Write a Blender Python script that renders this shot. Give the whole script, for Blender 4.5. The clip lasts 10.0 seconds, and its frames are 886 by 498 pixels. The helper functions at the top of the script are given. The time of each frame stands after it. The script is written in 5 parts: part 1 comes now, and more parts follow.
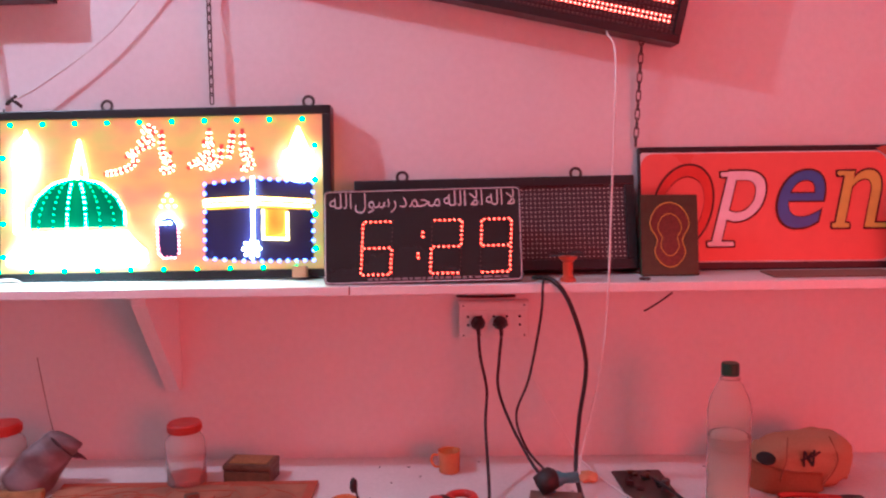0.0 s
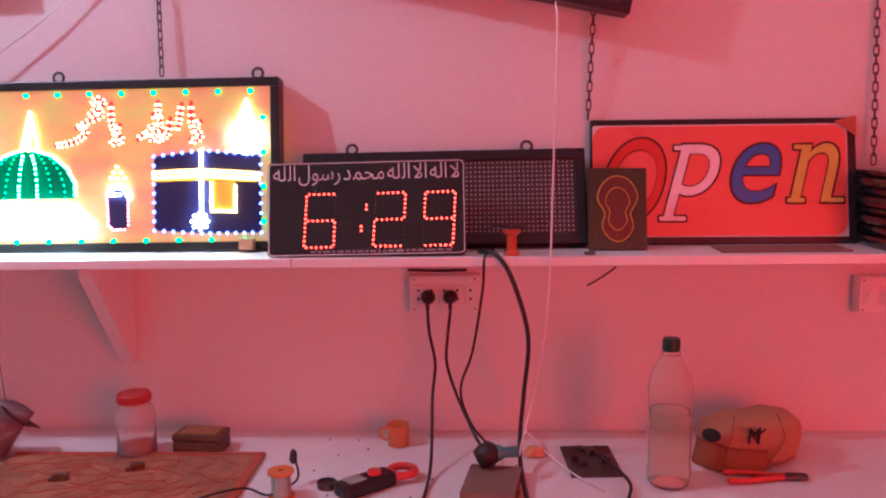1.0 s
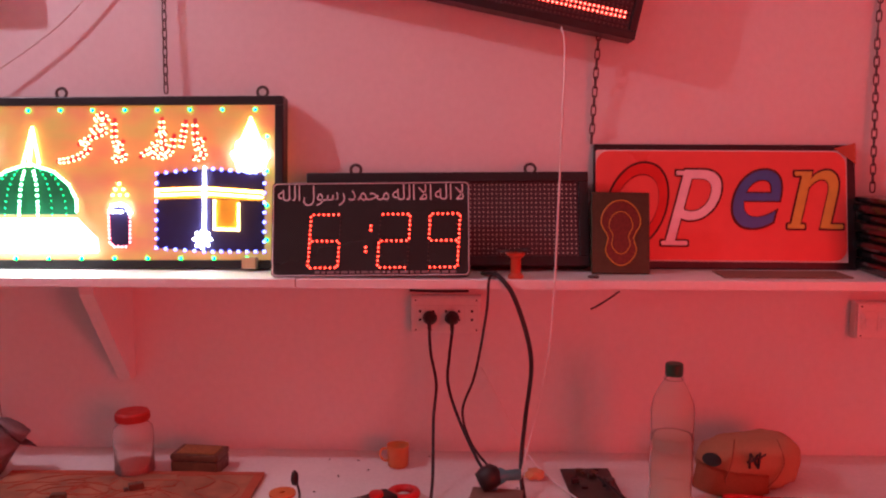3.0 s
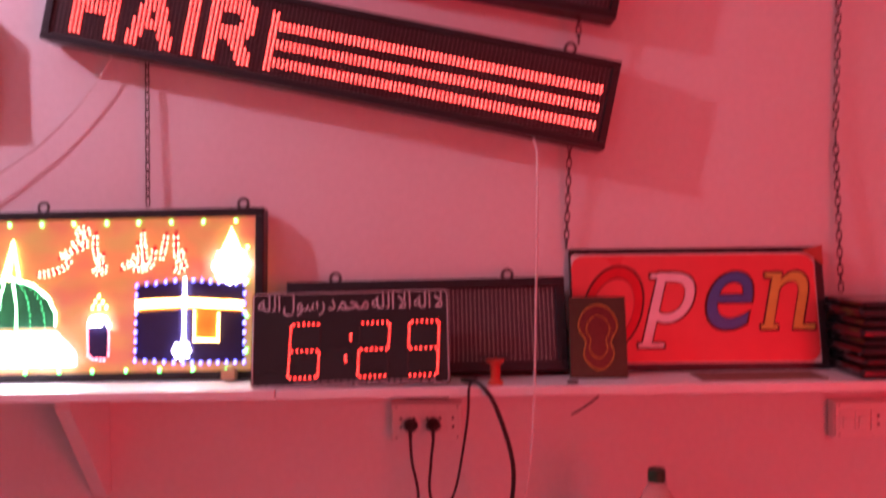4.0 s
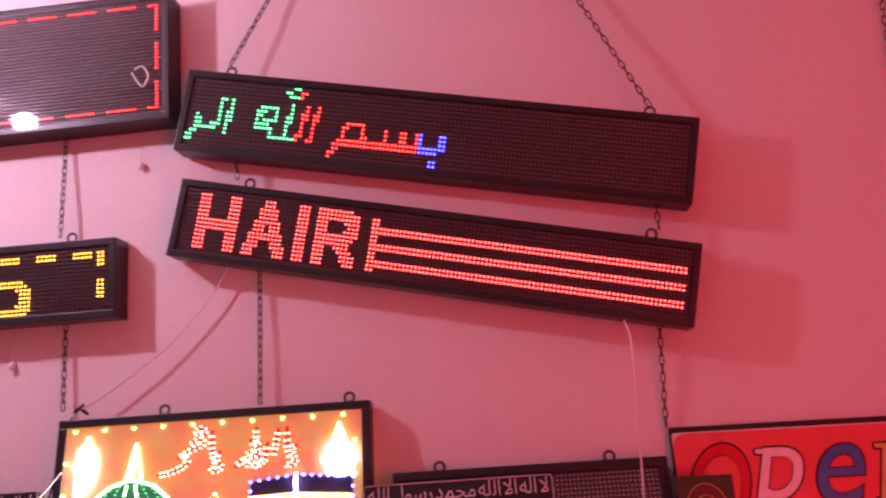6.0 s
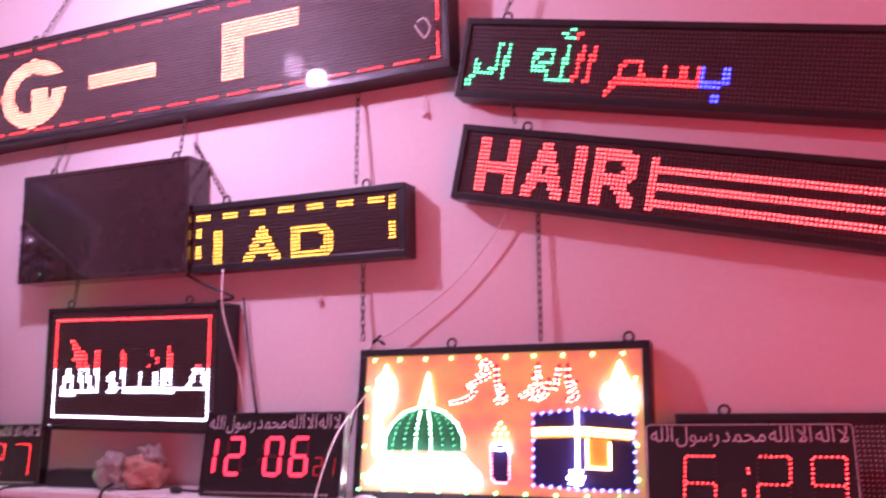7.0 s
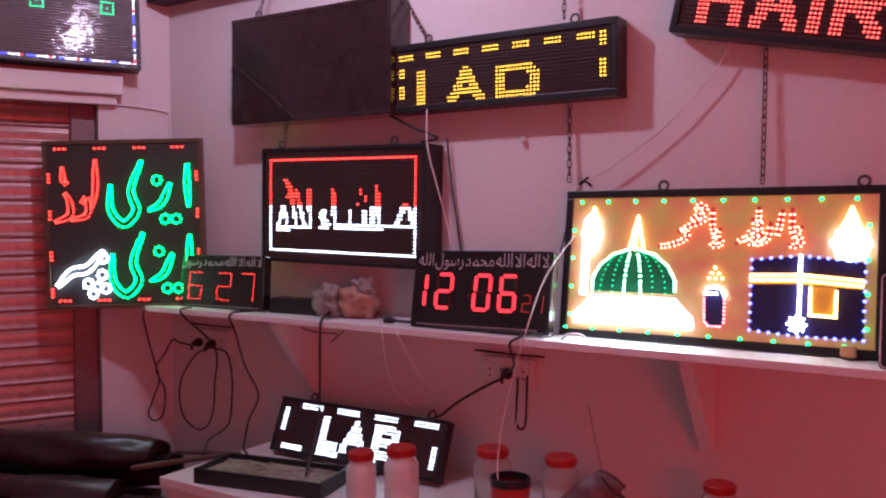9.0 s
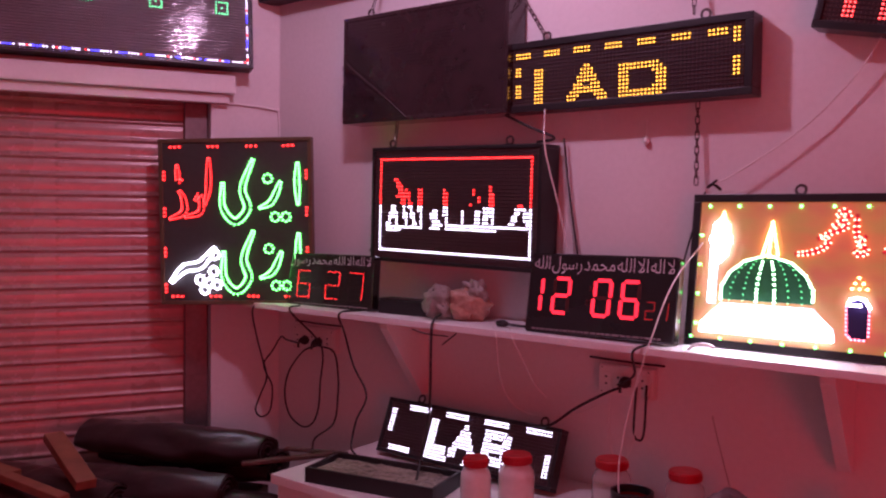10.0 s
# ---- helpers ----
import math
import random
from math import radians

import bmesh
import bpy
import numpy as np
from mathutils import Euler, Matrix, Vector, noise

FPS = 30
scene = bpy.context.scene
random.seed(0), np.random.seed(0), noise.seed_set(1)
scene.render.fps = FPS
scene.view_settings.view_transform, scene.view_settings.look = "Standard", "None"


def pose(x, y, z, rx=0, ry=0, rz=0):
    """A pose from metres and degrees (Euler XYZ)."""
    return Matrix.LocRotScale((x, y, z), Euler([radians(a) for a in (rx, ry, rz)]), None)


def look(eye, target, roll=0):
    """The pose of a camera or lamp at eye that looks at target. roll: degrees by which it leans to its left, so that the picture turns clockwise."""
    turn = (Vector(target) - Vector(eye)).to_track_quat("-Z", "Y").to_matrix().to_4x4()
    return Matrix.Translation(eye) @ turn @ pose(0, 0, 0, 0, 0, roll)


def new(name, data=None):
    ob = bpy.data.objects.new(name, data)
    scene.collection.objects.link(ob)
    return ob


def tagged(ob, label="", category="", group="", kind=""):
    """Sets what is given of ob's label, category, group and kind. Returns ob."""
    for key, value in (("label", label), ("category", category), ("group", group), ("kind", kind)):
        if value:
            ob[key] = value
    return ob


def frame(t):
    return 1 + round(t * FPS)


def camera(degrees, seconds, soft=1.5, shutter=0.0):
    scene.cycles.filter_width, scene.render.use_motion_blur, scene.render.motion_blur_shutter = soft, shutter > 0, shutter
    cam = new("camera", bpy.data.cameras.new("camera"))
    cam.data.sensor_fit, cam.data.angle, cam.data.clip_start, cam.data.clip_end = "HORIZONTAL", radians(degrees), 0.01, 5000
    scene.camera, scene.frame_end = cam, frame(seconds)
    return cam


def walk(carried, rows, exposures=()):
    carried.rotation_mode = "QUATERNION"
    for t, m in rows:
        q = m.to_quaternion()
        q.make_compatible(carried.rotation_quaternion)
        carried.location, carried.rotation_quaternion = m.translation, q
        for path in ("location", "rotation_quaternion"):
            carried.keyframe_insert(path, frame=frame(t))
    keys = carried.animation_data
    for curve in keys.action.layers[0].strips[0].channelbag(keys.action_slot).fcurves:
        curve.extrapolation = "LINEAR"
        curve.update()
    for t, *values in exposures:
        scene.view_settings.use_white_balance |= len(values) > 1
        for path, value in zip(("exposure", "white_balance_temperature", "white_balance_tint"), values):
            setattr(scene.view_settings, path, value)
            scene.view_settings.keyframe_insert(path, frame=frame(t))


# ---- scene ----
cam = camera(55.4, 10.0, soft=2.1, shutter=0.3)
PATH = [
    (0, (-0.037, -1.993, 1.543), (-0.08, -0.007, 1.316), -1.0),
    (0.5, (0.096, -1.981, 1.527), (0.006, 0.001, 1.268), -0.5),
    (1, (0.136, -1.978, 1.526), (0.034, 0.0, 1.251), -0.9),
    (1.5, (0.136, -1.994, 1.532), (0.054, -0.011, 1.284), -0.8),
    (2, (0.134, -2.0, 1.526), (0.056, -0.017, 1.278), -0.7),
    (2.5, (0.109, -1.992, 1.531), (0.036, -0.01, 1.277), -0.2),
    (3.8, (0.089, -1.967, 1.584), (0.05, 0.022, 1.379), -0.4),
    (4, (0.097, -1.999, 1.586), (0.081, 0.001, 1.552), -0.9),
    (4.5, (0.11, -2.039, 1.594), (0.11, -0.048, 1.779), -1.8),
    (5, (0.061, -2.066, 1.608), (0.069, -0.098, 1.965), -3.9),
    (5.2, (0.051, -2.076, 1.608), (0.04, -0.112, 1.984), -4.0),
    (6.3, (0.036, -2.108, 1.586), (-0.277, -0.175, 1.993), -3.0),
    (6.5, (0.023, -2.118, 1.585), (-0.427, -0.21, 1.978), -2.5),
    (7, (-0.017, -2.132, 1.583), (-0.763, -0.299, 1.876), -1.0),
    (7.5, (-0.035, -2.149, 1.578), (-0.936, -0.368, 1.693), -0.7),
    (8, (-0.056, -2.16, 1.579), (-1.021, -0.409, 1.552), -0.4),
    (8.5, (-0.1, -2.18, 1.577), (-1.115, -0.458, 1.51), -0.0),
    (9, (-0.15, -2.186, 1.586), (-1.229, -0.503, 1.507), -0.0),
    (9.5, (-0.204, -2.195, 1.599), (-1.379, -0.578, 1.51), 0.4),
    (10, (-0.268, -2.207, 1.597), (-1.496, -0.631, 1.511), 0.7),
]
walk(cam, [(t, look(eye, target, roll)) for t, eye, target, roll in PATH],
     exposures=[(0.0, 1.1, 4650, -28), (0.5, 1.05, 4700, -20), (1.0, 0.95, 4850, -16), (1.5, 0.85, 5000, 4), (2.1, 0.68, 5100, 22), (2.5, 0.6, 6100, -8), (4.0, 0.5, 6700, 38), (4.5, 0.8, 6600, 8), (5.0, 0.52, 7300, 40),
                (6.3, 0.45, 6600, 46), (7.0, 0.72, 6100, 58), (7.5, 0.38, 5650, 30), (8.0, 0.34, 5700, 26), (8.5, 0.24, 5400, 20), (9.0, -0.06, 5850, 14), (9.5, -0.05, 6050, 16), (10.0, -0.3, 6600, 56)])

# ---- light ----
world = bpy.data.worlds.new("world")
scene.world = world
world.use_nodes = True
world.node_tree.nodes["Background"].inputs[0].default_value = (0.6, 0.62, 0.7, 1)
world.node_tree.nodes["Background"].inputs[1].default_value = 0.02


def lamp(name, kind, m, energy, colour, size):
    data = bpy.data.lights.new(name, kind)
    data.energy, data.color = energy, colour
    if kind == "AREA":
        data.shape, data.size, data.size_y = "RECTANGLE", size[0], size[1]
    else:
        data.shadow_soft_size = size
    ob = new(name, data)
    ob.matrix_world = m
    return ob


lamp("ceiling_bulb", "POINT", pose(-1.67, -0.83, 2.74), 26.5, (1.0, 0.755, 0.97), 0.04)
lamp("red_sign_light", "AREA", look((2.1, -3.1, 1.35), (-0.6, 0, 1.3)), 54, (1.0, 0.009, 0.018), (1.6, 1.2))


# ---- materials ----
def mat(name, colour, rough=0.6, metal=0.0, grain=40.0, spread=0.12, blotch=3.0, bump=0.1, coat=0.0, depth=0.002):
    """Two scales of variation in colour, roughness and relief."""
    m = bpy.data.materials.new(name)
    m.use_nodes = True
    nt = m.node_tree
    b = nt.nodes["Principled BSDF"]
    tc = nt.nodes.new("ShaderNodeTexCoord")
    fine, wide = nt.nodes.new("ShaderNodeTexNoise"), nt.nodes.new("ShaderNodeTexNoise")
    fine.inputs["Scale"].default_value, wide.inputs["Scale"].default_value = grain, blotch
    fine.inputs["Detail"].default_value = wide.inputs["Detail"].default_value = 5
    for n in (fine, wide):
        nt.links.new(tc.outputs["Object"], n.inputs["Vector"])
    mix = nt.nodes.new("ShaderNodeMath")
    mix.operation = "ADD"
    nt.links.new(fine.outputs["Fac"], mix.inputs[0])
    nt.links.new(wide.outputs["Fac"], mix.inputs[1])
    ramp = nt.nodes.new("ShaderNodeMapRange")
    ramp.inputs["From Min"].default_value, ramp.inputs["From Max"].default_value = 0.6, 1.4
    ramp.inputs["To Min"].default_value, ramp.inputs["To Max"].default_value = 1 - spread, 1 + spread
    nt.links.new(mix.outputs[0], ramp.inputs["Value"])
    mul = nt.nodes.new("ShaderNodeVectorMath")
    mul.operation = "SCALE"
    mul.inputs[0].default_value = colour
    nt.links.new(ramp.outputs[0], mul.inputs["Scale"])
    nt.links.new(mul.outputs[0], b.inputs["Base Color"])
    rr = nt.nodes.new("ShaderNodeMapRange")
    rr.inputs["To Min"].default_value, rr.inputs["To Max"].default_value = max(rough - 0.1, 0.02), min(rough + 0.1, 1)
    nt.links.new(wide.outputs["Fac"], rr.inputs["Value"])
    nt.links.new(rr.outputs[0], b.inputs["Roughness"])
    b.inputs["Metallic"].default_value = metal
    b.inputs["Coat Weight"].default_value = coat
    b.inputs["Coat Roughness"].default_value = 0.08
    if bump:
        bp = nt.nodes.new("ShaderNodeBump")
        bp.inputs["Strength"].default_value, bp.inputs["Distance"].default_value = bump, depth
        nt.links.new(mix.outputs[0], bp.inputs["Height"])
        nt.links.new(bp.outputs[0], b.inputs["Normal"])
    return m


CORES = {}


def glow(name, colour, strength, core=(0.1, 0.13, 0.07)):
    """A light-emitting diode under its clear lens, with a paler core."""
    if core:
        CORES[name] = glow(name + "_core", tuple(c + k * (1 - c) for c, k in zip(colour, core)), strength * 1.2, None)
    m = bpy.data.materials.new(name)
    m.use_nodes = True
    b = m.node_tree.nodes["Principled BSDF"]
    b.inputs["Base Color"].default_value = (*[0.3 * c for c in colour], 1)
    b.inputs["Roughness"].default_value = 0.25
    b.inputs["Emission Color"].default_value = (*colour, 1)
    b.inputs["Emission Strength"].default_value = strength
    return m


def clear(name, colour, rough=0.05, weight=1.0, ior=1.3):
    m = bpy.data.materials.new(name)
    m.use_nodes = True
    b = m.node_tree.nodes["Principled BSDF"]
    b.inputs["Base Color"].default_value = (*colour, 1)
    b.inputs["Roughness"].default_value = rough
    b.inputs["Transmission Weight"].default_value = weight
    b.inputs["IOR"].default_value = ior
    return m


def crinkled(m, scale, strength):
    """Slack, creased film: a relief of fine folds."""
    nt = m.node_tree
    tc, n, bp = nt.nodes.new("ShaderNodeTexCoord"), nt.nodes.new("ShaderNodeTexNoise"), nt.nodes.new("ShaderNodeBump")
    n.inputs["Scale"].default_value, n.inputs["Detail"].default_value = scale, 3
    bp.inputs["Strength"].default_value, bp.inputs["Distance"].default_value = strength, 0.004
    nt.links.new(tc.outputs["Object"], n.inputs["Vector"])
    nt.links.new(n.outputs["Fac"], bp.inputs["Height"])
    nt.links.new(bp.outputs[0], nt.nodes["Principled BSDF"].inputs["Normal"])
    return m


PLASTER = mat("plaster_paint", (0.74, 0.73, 0.72), 0.75, grain=60, spread=0.05, blotch=1.6, bump=0.25)
CEIL = mat("ceiling_paint", (0.76, 0.75, 0.74), 0.8, grain=50, spread=0.05)
# for walls out of view: the tone only sets how much light bounces
DULL = mat("bounce_wall_grey", (0.58, 0.55, 0.53), 0.85, grain=50, spread=0.1, bump=0.2)
CONCRETE = mat("floor_concrete", (0.38, 0.36, 0.34), 0.7, grain=30, spread=0.2, bump=0.3)
SHELFM = mat("shelf_laminate", (0.78, 0.77, 0.76), 0.35, grain=90, spread=0.05, blotch=6, bump=0.05)
TOPM = mat("worktop_laminate", (0.74, 0.72, 0.7), 0.4, grain=120, spread=0.09, blotch=7, bump=0.06)
BLACKAL = mat("black_aluminium", (0.025, 0.024, 0.026), 0.38, 0.3, grain=200, spread=0.25, bump=0.05)
PCB = mat("led_module_black", (0.065, 0.05, 0.055), 0.55, grain=150, spread=0.3, bump=0.1)
LOUVRE = mat("louvre_black_plastic", (0.055, 0.046, 0.05), 0.45, grain=160, spread=0.2)
UNLIT = mat("unlit_diode", (0.17, 0.13, 0.12), 0.3, grain=300, spread=0.2, bump=0)
UNLITW = mat("unlit_diode_white", (0.62, 0.6, 0.52), 0.3, grain=300, spread=0.1, bump=0)
ACRYL = mat("black_acrylic", (0.012, 0.011, 0.012), 0.26, grain=120, spread=0.3, bump=0.03, coat=0.5)
FILM = mat("wrinkled_film", (0.036, 0.02, 0.023), 0.2, grain=22, spread=0.25, blotch=6, bump=0.35, coat=0.6, depth=0.004)
STEEL = mat("dull_steel", (0.1, 0.085, 0.08), 0.45, 0.6, grain=150, spread=0.35, bump=0.2)
RUBBER = mat("black_cable", (0.02, 0.018, 0.018), 0.5, grain=80, spread=0.2, bump=0.05)
WHITEC = mat("white_cable", (0.72, 0.7, 0.68), 0.45, grain=80, spread=0.08, bump=0.05)
SILVER = mat("silver_print", (0.62, 0.6, 0.62), 0.4, 0.2, grain=90, spread=0.15, bump=0)
SOCK = mat("socket_plastic", (0.75, 0.73, 0.7), 0.35, grain=90, spread=0.06, bump=0.05)
# near-black that paints the shade inside holes
HOLESHADE = mat("hole_shade", (0.01, 0.01, 0.01), 0.6, bump=0)
WOODP = mat("pine_wood", (0.24, 0.075, 0.04), 0.55, grain=25, spread=0.3, blotch=8, bump=0.3)
CARVED = mat("carved_dark_wood", (0.1, 0.055, 0.03), 0.4, grain=70, spread=0.5, blotch=12, bump=0.6)
BROWN = mat("brown_hardboard", (0.2, 0.12, 0.09), 0.6, grain=60, spread=0.2)
REDLID = mat("red_lid_plastic", (0.42, 0.022, 0.02), 0.35, grain=80, spread=0.08, bump=0.05)
ORANGE = mat("orange_glaze", (0.6, 0.17, 0.05), 0.25, grain=60, spread=0.1, bump=0.03)
REDP = mat("red_tool_plastic", (0.55, 0.03, 0.03), 0.4, grain=90, spread=0.1)
TEAL = mat("teal_plastic", (0.06, 0.28, 0.3), 0.4, grain=90, spread=0.12)
CAPM = mat("tan_cotton_twill", (0.42, 0.2, 0.11), 0.9, grain=260, spread=0.12, blotch=9, bump=0.5)
REDSHEET = mat("red_vinyl", (0.78, 0.1, 0.09), 0.3, grain=30, spread=0.06, bump=0.06, coat=0.3)
WHITEV = mat("white_vinyl", (0.75, 0.72, 0.7), 0.4, bump=0)
DARKV = mat("dark_vinyl_outline", (0.05, 0.015, 0.012), 0.4, bump=0)
REDV = mat("bright_red_vinyl", (0.62, 0.02, 0.02), 0.35, bump=0)
PINKV = mat("pale_pink_vinyl", (0.85, 0.7, 0.74), 0.35, bump=0)
BLUEV = mat("blue_vinyl", (0.03, 0.13, 0.42), 0.35, bump=0)
GOLDV = mat("golden_vinyl", (0.62, 0.5, 0.09), 0.35, bump=0)
MAROON = mat("dark_maroon_sheet", (0.03, 0.016, 0.017), 0.33, grain=12, spread=0.4, blotch=4, bump=0.5, depth=0.01)
TRAYM = mat("tray_plastic", (0.012, 0.012, 0.013), 0.45)
RED_L, REDHOT = glow("red_diode", (1.0, 0.025, 0.015), 5.5, (0.0, 0.05, 0.035)), glow("hot_red_diode", (1.0, 0.05, 0.04), 5, (0.0, 0.1, 0.07))
BIGRED = glow("bright_red_diode", (1.0, 0.2, 0.1), 7, (0.1, 0.2, 0.1))
GREEN_L, BLUE_L = glow("green_diode", (0.0, 1.0, 0.3), 3.4, (0.04, 0, 0.08)), glow("blue_diode", (0.02, 0.03, 1.0), 9, (0.05, 0.06, 0.0))
WHITE_L, AMBER_L = glow("white_diode", (0.8, 0.88, 1.0), 6, None), glow("amber_diode", (1.0, 0.52, 0.05), 4.2, None)
HOTGREEN, HOTWHITE = glow("bright_green_diode", (0.0, 1.0, 0.15), 8, (0.06, 0, 0.1)), glow("bright_white_diode", (0.75, 0.85, 1.0), 18, None)
REDSEG = glow("red_segment", (1.0, 0.035, 0.045), 2.3, None)
SECONDS = glow("dim_red_diode", (1.0, 0.05, 0.04), 0.35, None)
GHOST = mat("unlit_red_diode", (0.07, 0.012, 0.012), 0.4, bump=0)


# ---- building helpers ----
def thing(name, label, category, m=None, group="", kind=""):
    ob = new(name)
    ob.matrix_world = m if m is not None else Matrix()
    return tagged(ob, label, category, group, kind)


def link(name, mesh, material, parent, label="", kind=""):
    mesh.materials.append(material)
    ob = new(name, mesh)
    if parent is not None:
        ob.parent = parent
    return tagged(ob, label, kind=kind)


def part(name, bm, material, parent, label="", kind="", smooth=False):
    me = bpy.data.meshes.new(name)
    bmesh.ops.recalc_face_normals(bm, faces=bm.faces)
    if smooth:
        for f in bm.faces:
            f.smooth = True
    bm.to_mesh(me)
    bm.free()
    return link(name, me, material, parent, label, kind)


def block(x0, x1, y0, y1, z0, z1, bevel=0.0, bm=None, m=None):
    """A box between two corners with bevelled edges; added to bm where one is given."""
    one = bmesh.new()
    bmesh.ops.create_cube(one, size=1)
    for v in one.verts:
        v.co = Vector(((x0 + x1) / 2 + v.co.x * (x1 - x0), (y0 + y1) / 2 + v.co.y * (y1 - y0), (z0 + z1) / 2 + v.co.z * (z1 - z0)))
    if bevel:
        bmesh.ops.bevel(one, geom=list(one.edges), offset=bevel, segments=2, affect="EDGES", profile=0.6)
    if m is not None:
        bmesh.ops.transform(one, matrix=m, verts=one.verts)
    return merge(bm, one)


def merge(bm, one):
    if bm is None:
        return one
    me = bpy.data.meshes.new("joined")
    one.to_mesh(me)
    one.free()
    bm.from_mesh(me)
    bpy.data.meshes.remove(me)
    return bm


def lathe(profile, steps=28, bm=None, m=None):
    """A body turned about z from (radius, height) pairs."""
    one = bmesh.new()
    rings = []
    for r, z in profile:
        if r < 1e-5:
            rings.append([one.verts.new((0, 0, z))])
        else:
            rings.append([one.verts.new((r * math.cos(2 * math.pi * k / steps), r * math.sin(2 * math.pi * k / steps), z)) for k in range(steps)])
    for a, b in zip(rings, rings[1:]):
        for k in range(steps):
            j = (k + 1) % steps
            q = [a[k % len(a)], a[j % len(a)], b[j % len(b)], b[k % len(b)]]
            q = list(dict.fromkeys(q))
            if len(q) > 2:
                one.faces.new(q)
    if m is not None:
        bmesh.ops.transform(one, matrix=m, verts=one.verts)
    return merge(bm, one)


def glide(points, steps=8):
    """A smooth line through points."""
    p = [Vector(q) for q in points]
    p = [2 * p[0] - p[1]] + p + [2 * p[-1] - p[-2]]
    out = []
    for i in range(1, len(p) - 2):
        a, b, c, d = p[i - 1:i + 3]
        for k in range(steps):
            t = k / steps
            out.append(0.5 * (2 * b + (c - a) * t + (2 * a - 5 * b + 4 * c - d) * t * t + (3 * b - a - 3 * c + d) * t ** 3))
    return out + [p[-2]]


def tube(points, r, sides=8, smooth=8, bm=None):
    """A round cord along a smooth line."""
    line = glide(points, smooth) if smooth else [Vector(q) for q in points]
    one = bmesh.new()
    side, rings = None, []
    for i, q in enumerate(line):
        way = (line[min(i + 1, len(line) - 1)] - line[max(i - 1, 0)]).normalized()
        if side is None:
            side = way.orthogonal().normalized()
        side = (side - way * side.dot(way)).normalized()
        up = way.cross(side)
        rings.append([one.verts.new(q + r * (math.cos(2 * math.pi * k / sides) * side + math.sin(2 * math.pi * k / sides) * up)) for k in range(sides)])
    for a, b in zip(rings, rings[1:]):
        for k in range(sides):
            one.faces.new((a[k], a[(k + 1) % sides], b[(k + 1) % sides], b[k]))
    one.faces.new(rings[0][::-1])
    one.faces.new(rings[-1])
    return merge(bm, one)


def cable(name, points, r, material, label, category="cable"):
    ob = part(name, tube(points, r), material, None, smooth=True)
    return tagged(ob, label, category)


def ring(r, thick, stretch=0.0, m=None, bm=None, steps=14, sides=6):
    """A torus about y, drawn out along z by stretch on each side."""
    one = bmesh.new()
    loops = []
    for k in range(steps):
        a = 2 * math.pi * k / steps
        c = Vector((math.cos(a), 0, math.sin(a)))
        mid = r * c + Vector((0, 0, stretch if c.z > 1e-6 else (-stretch if c.z < -1e-6 else 0)))
        loops.append([one.verts.new(mid + thick * (math.cos(2 * math.pi * j / sides) * c + Vector((0, math.sin(2 * math.pi * j / sides), 0)))) for j in range(sides)])
    for k in range(steps):
        a, b = loops[k], loops[(k + 1) % steps]
        for j in range(sides):
            one.faces.new((a[j], a[(j + 1) % sides], b[(j + 1) % sides], b[j]))
    if m is not None:
        bmesh.ops.transform(one, matrix=m, verts=one.verts)
    return merge(bm, one)


def slab(outline, y0, y1, bm=None):
    """A flat plate in x and z with the given outline, from y0 (front) to y1."""
    one = bmesh.new()
    front = [one.verts.new((x, y0, z)) for x, z in outline]
    back = [one.verts.new((x, y1, z)) for x, z in outline]
    one.faces.new(front)
    one.faces.new(back[::-1])
    n = len(outline)
    for k in range(n):
        one.faces.new((front[k], back[k], back[(k + 1) % n], front[(k + 1) % n]))
    return merge(bm, one)


def round_rect(x0, x1, z0, z1, r, steps=5):
    out = []
    for cx, cz, a0 in ((x1 - r, z1 - r, 0), (x0 + r, z1 - r, 90), (x0 + r, z0 + r, 180), (x1 - r, z0 + r, 270)):
        for k in range(steps + 1):
            a = radians(a0 + 90 * k / steps)
            out.append((cx + r * math.cos(a), cz + r * math.sin(a)))
    return out


def diodes(name, points, material, parent, r, y=-0.001, label="", kind="stuff", bulge=1.2):
    """Small round lenses at points (x, z) on a sign's face."""
    if not len(points):
        return None
    ringed = [(math.cos(math.pi * k / 3), math.sin(math.pi * k / 3)) for k in range(6)]
    verts, faces = [], []
    for x, z in points:
        n = len(verts)
        verts += [(x + r * c, y, z + r * s) for c, s in ringed]
        verts += [(x + 0.55 * r * c, y - 0.6 * bulge * r, z + 0.55 * r * s) for c, s in ringed]
        for k in range(6):
            j = (k + 1) % 6
            faces.append((n + k, n + j, n + 6 + j, n + 6 + k))
        faces.append(tuple(n + 6 + k for k in range(6)))
    me = bpy.data.meshes.new(name)
    me.from_pydata(verts, [], faces)
    ob = link(name, me, material, parent, label, kind)
    if material.name in CORES:
        me.materials.append(CORES[material.name])
        me.polygons.foreach_set("material_index", [0, 0, 0, 0, 0, 0, 1] * len(points))
    return ob


# Arabic letters: the first of their joined forms, and how many they have
FORMS = {"ا": (0xFE8D, 2), "ب": (0xFE8F, 4), "ح": (0xFEA1, 4), "د": (0xFEA9, 2), "ر": (0xFEAD, 2), "س": (0xFEB1, 4), "ش": (0xFEB5, 4),
         "ل": (0xFEDD, 4), "م": (0xFEE1, 4), "ه": (0xFEE9, 4), "و": (0xFEED, 2), "ي": (0xFEF1, 4), "ء": (0xFE80, 1), "*": (0xFEFB, 2)}


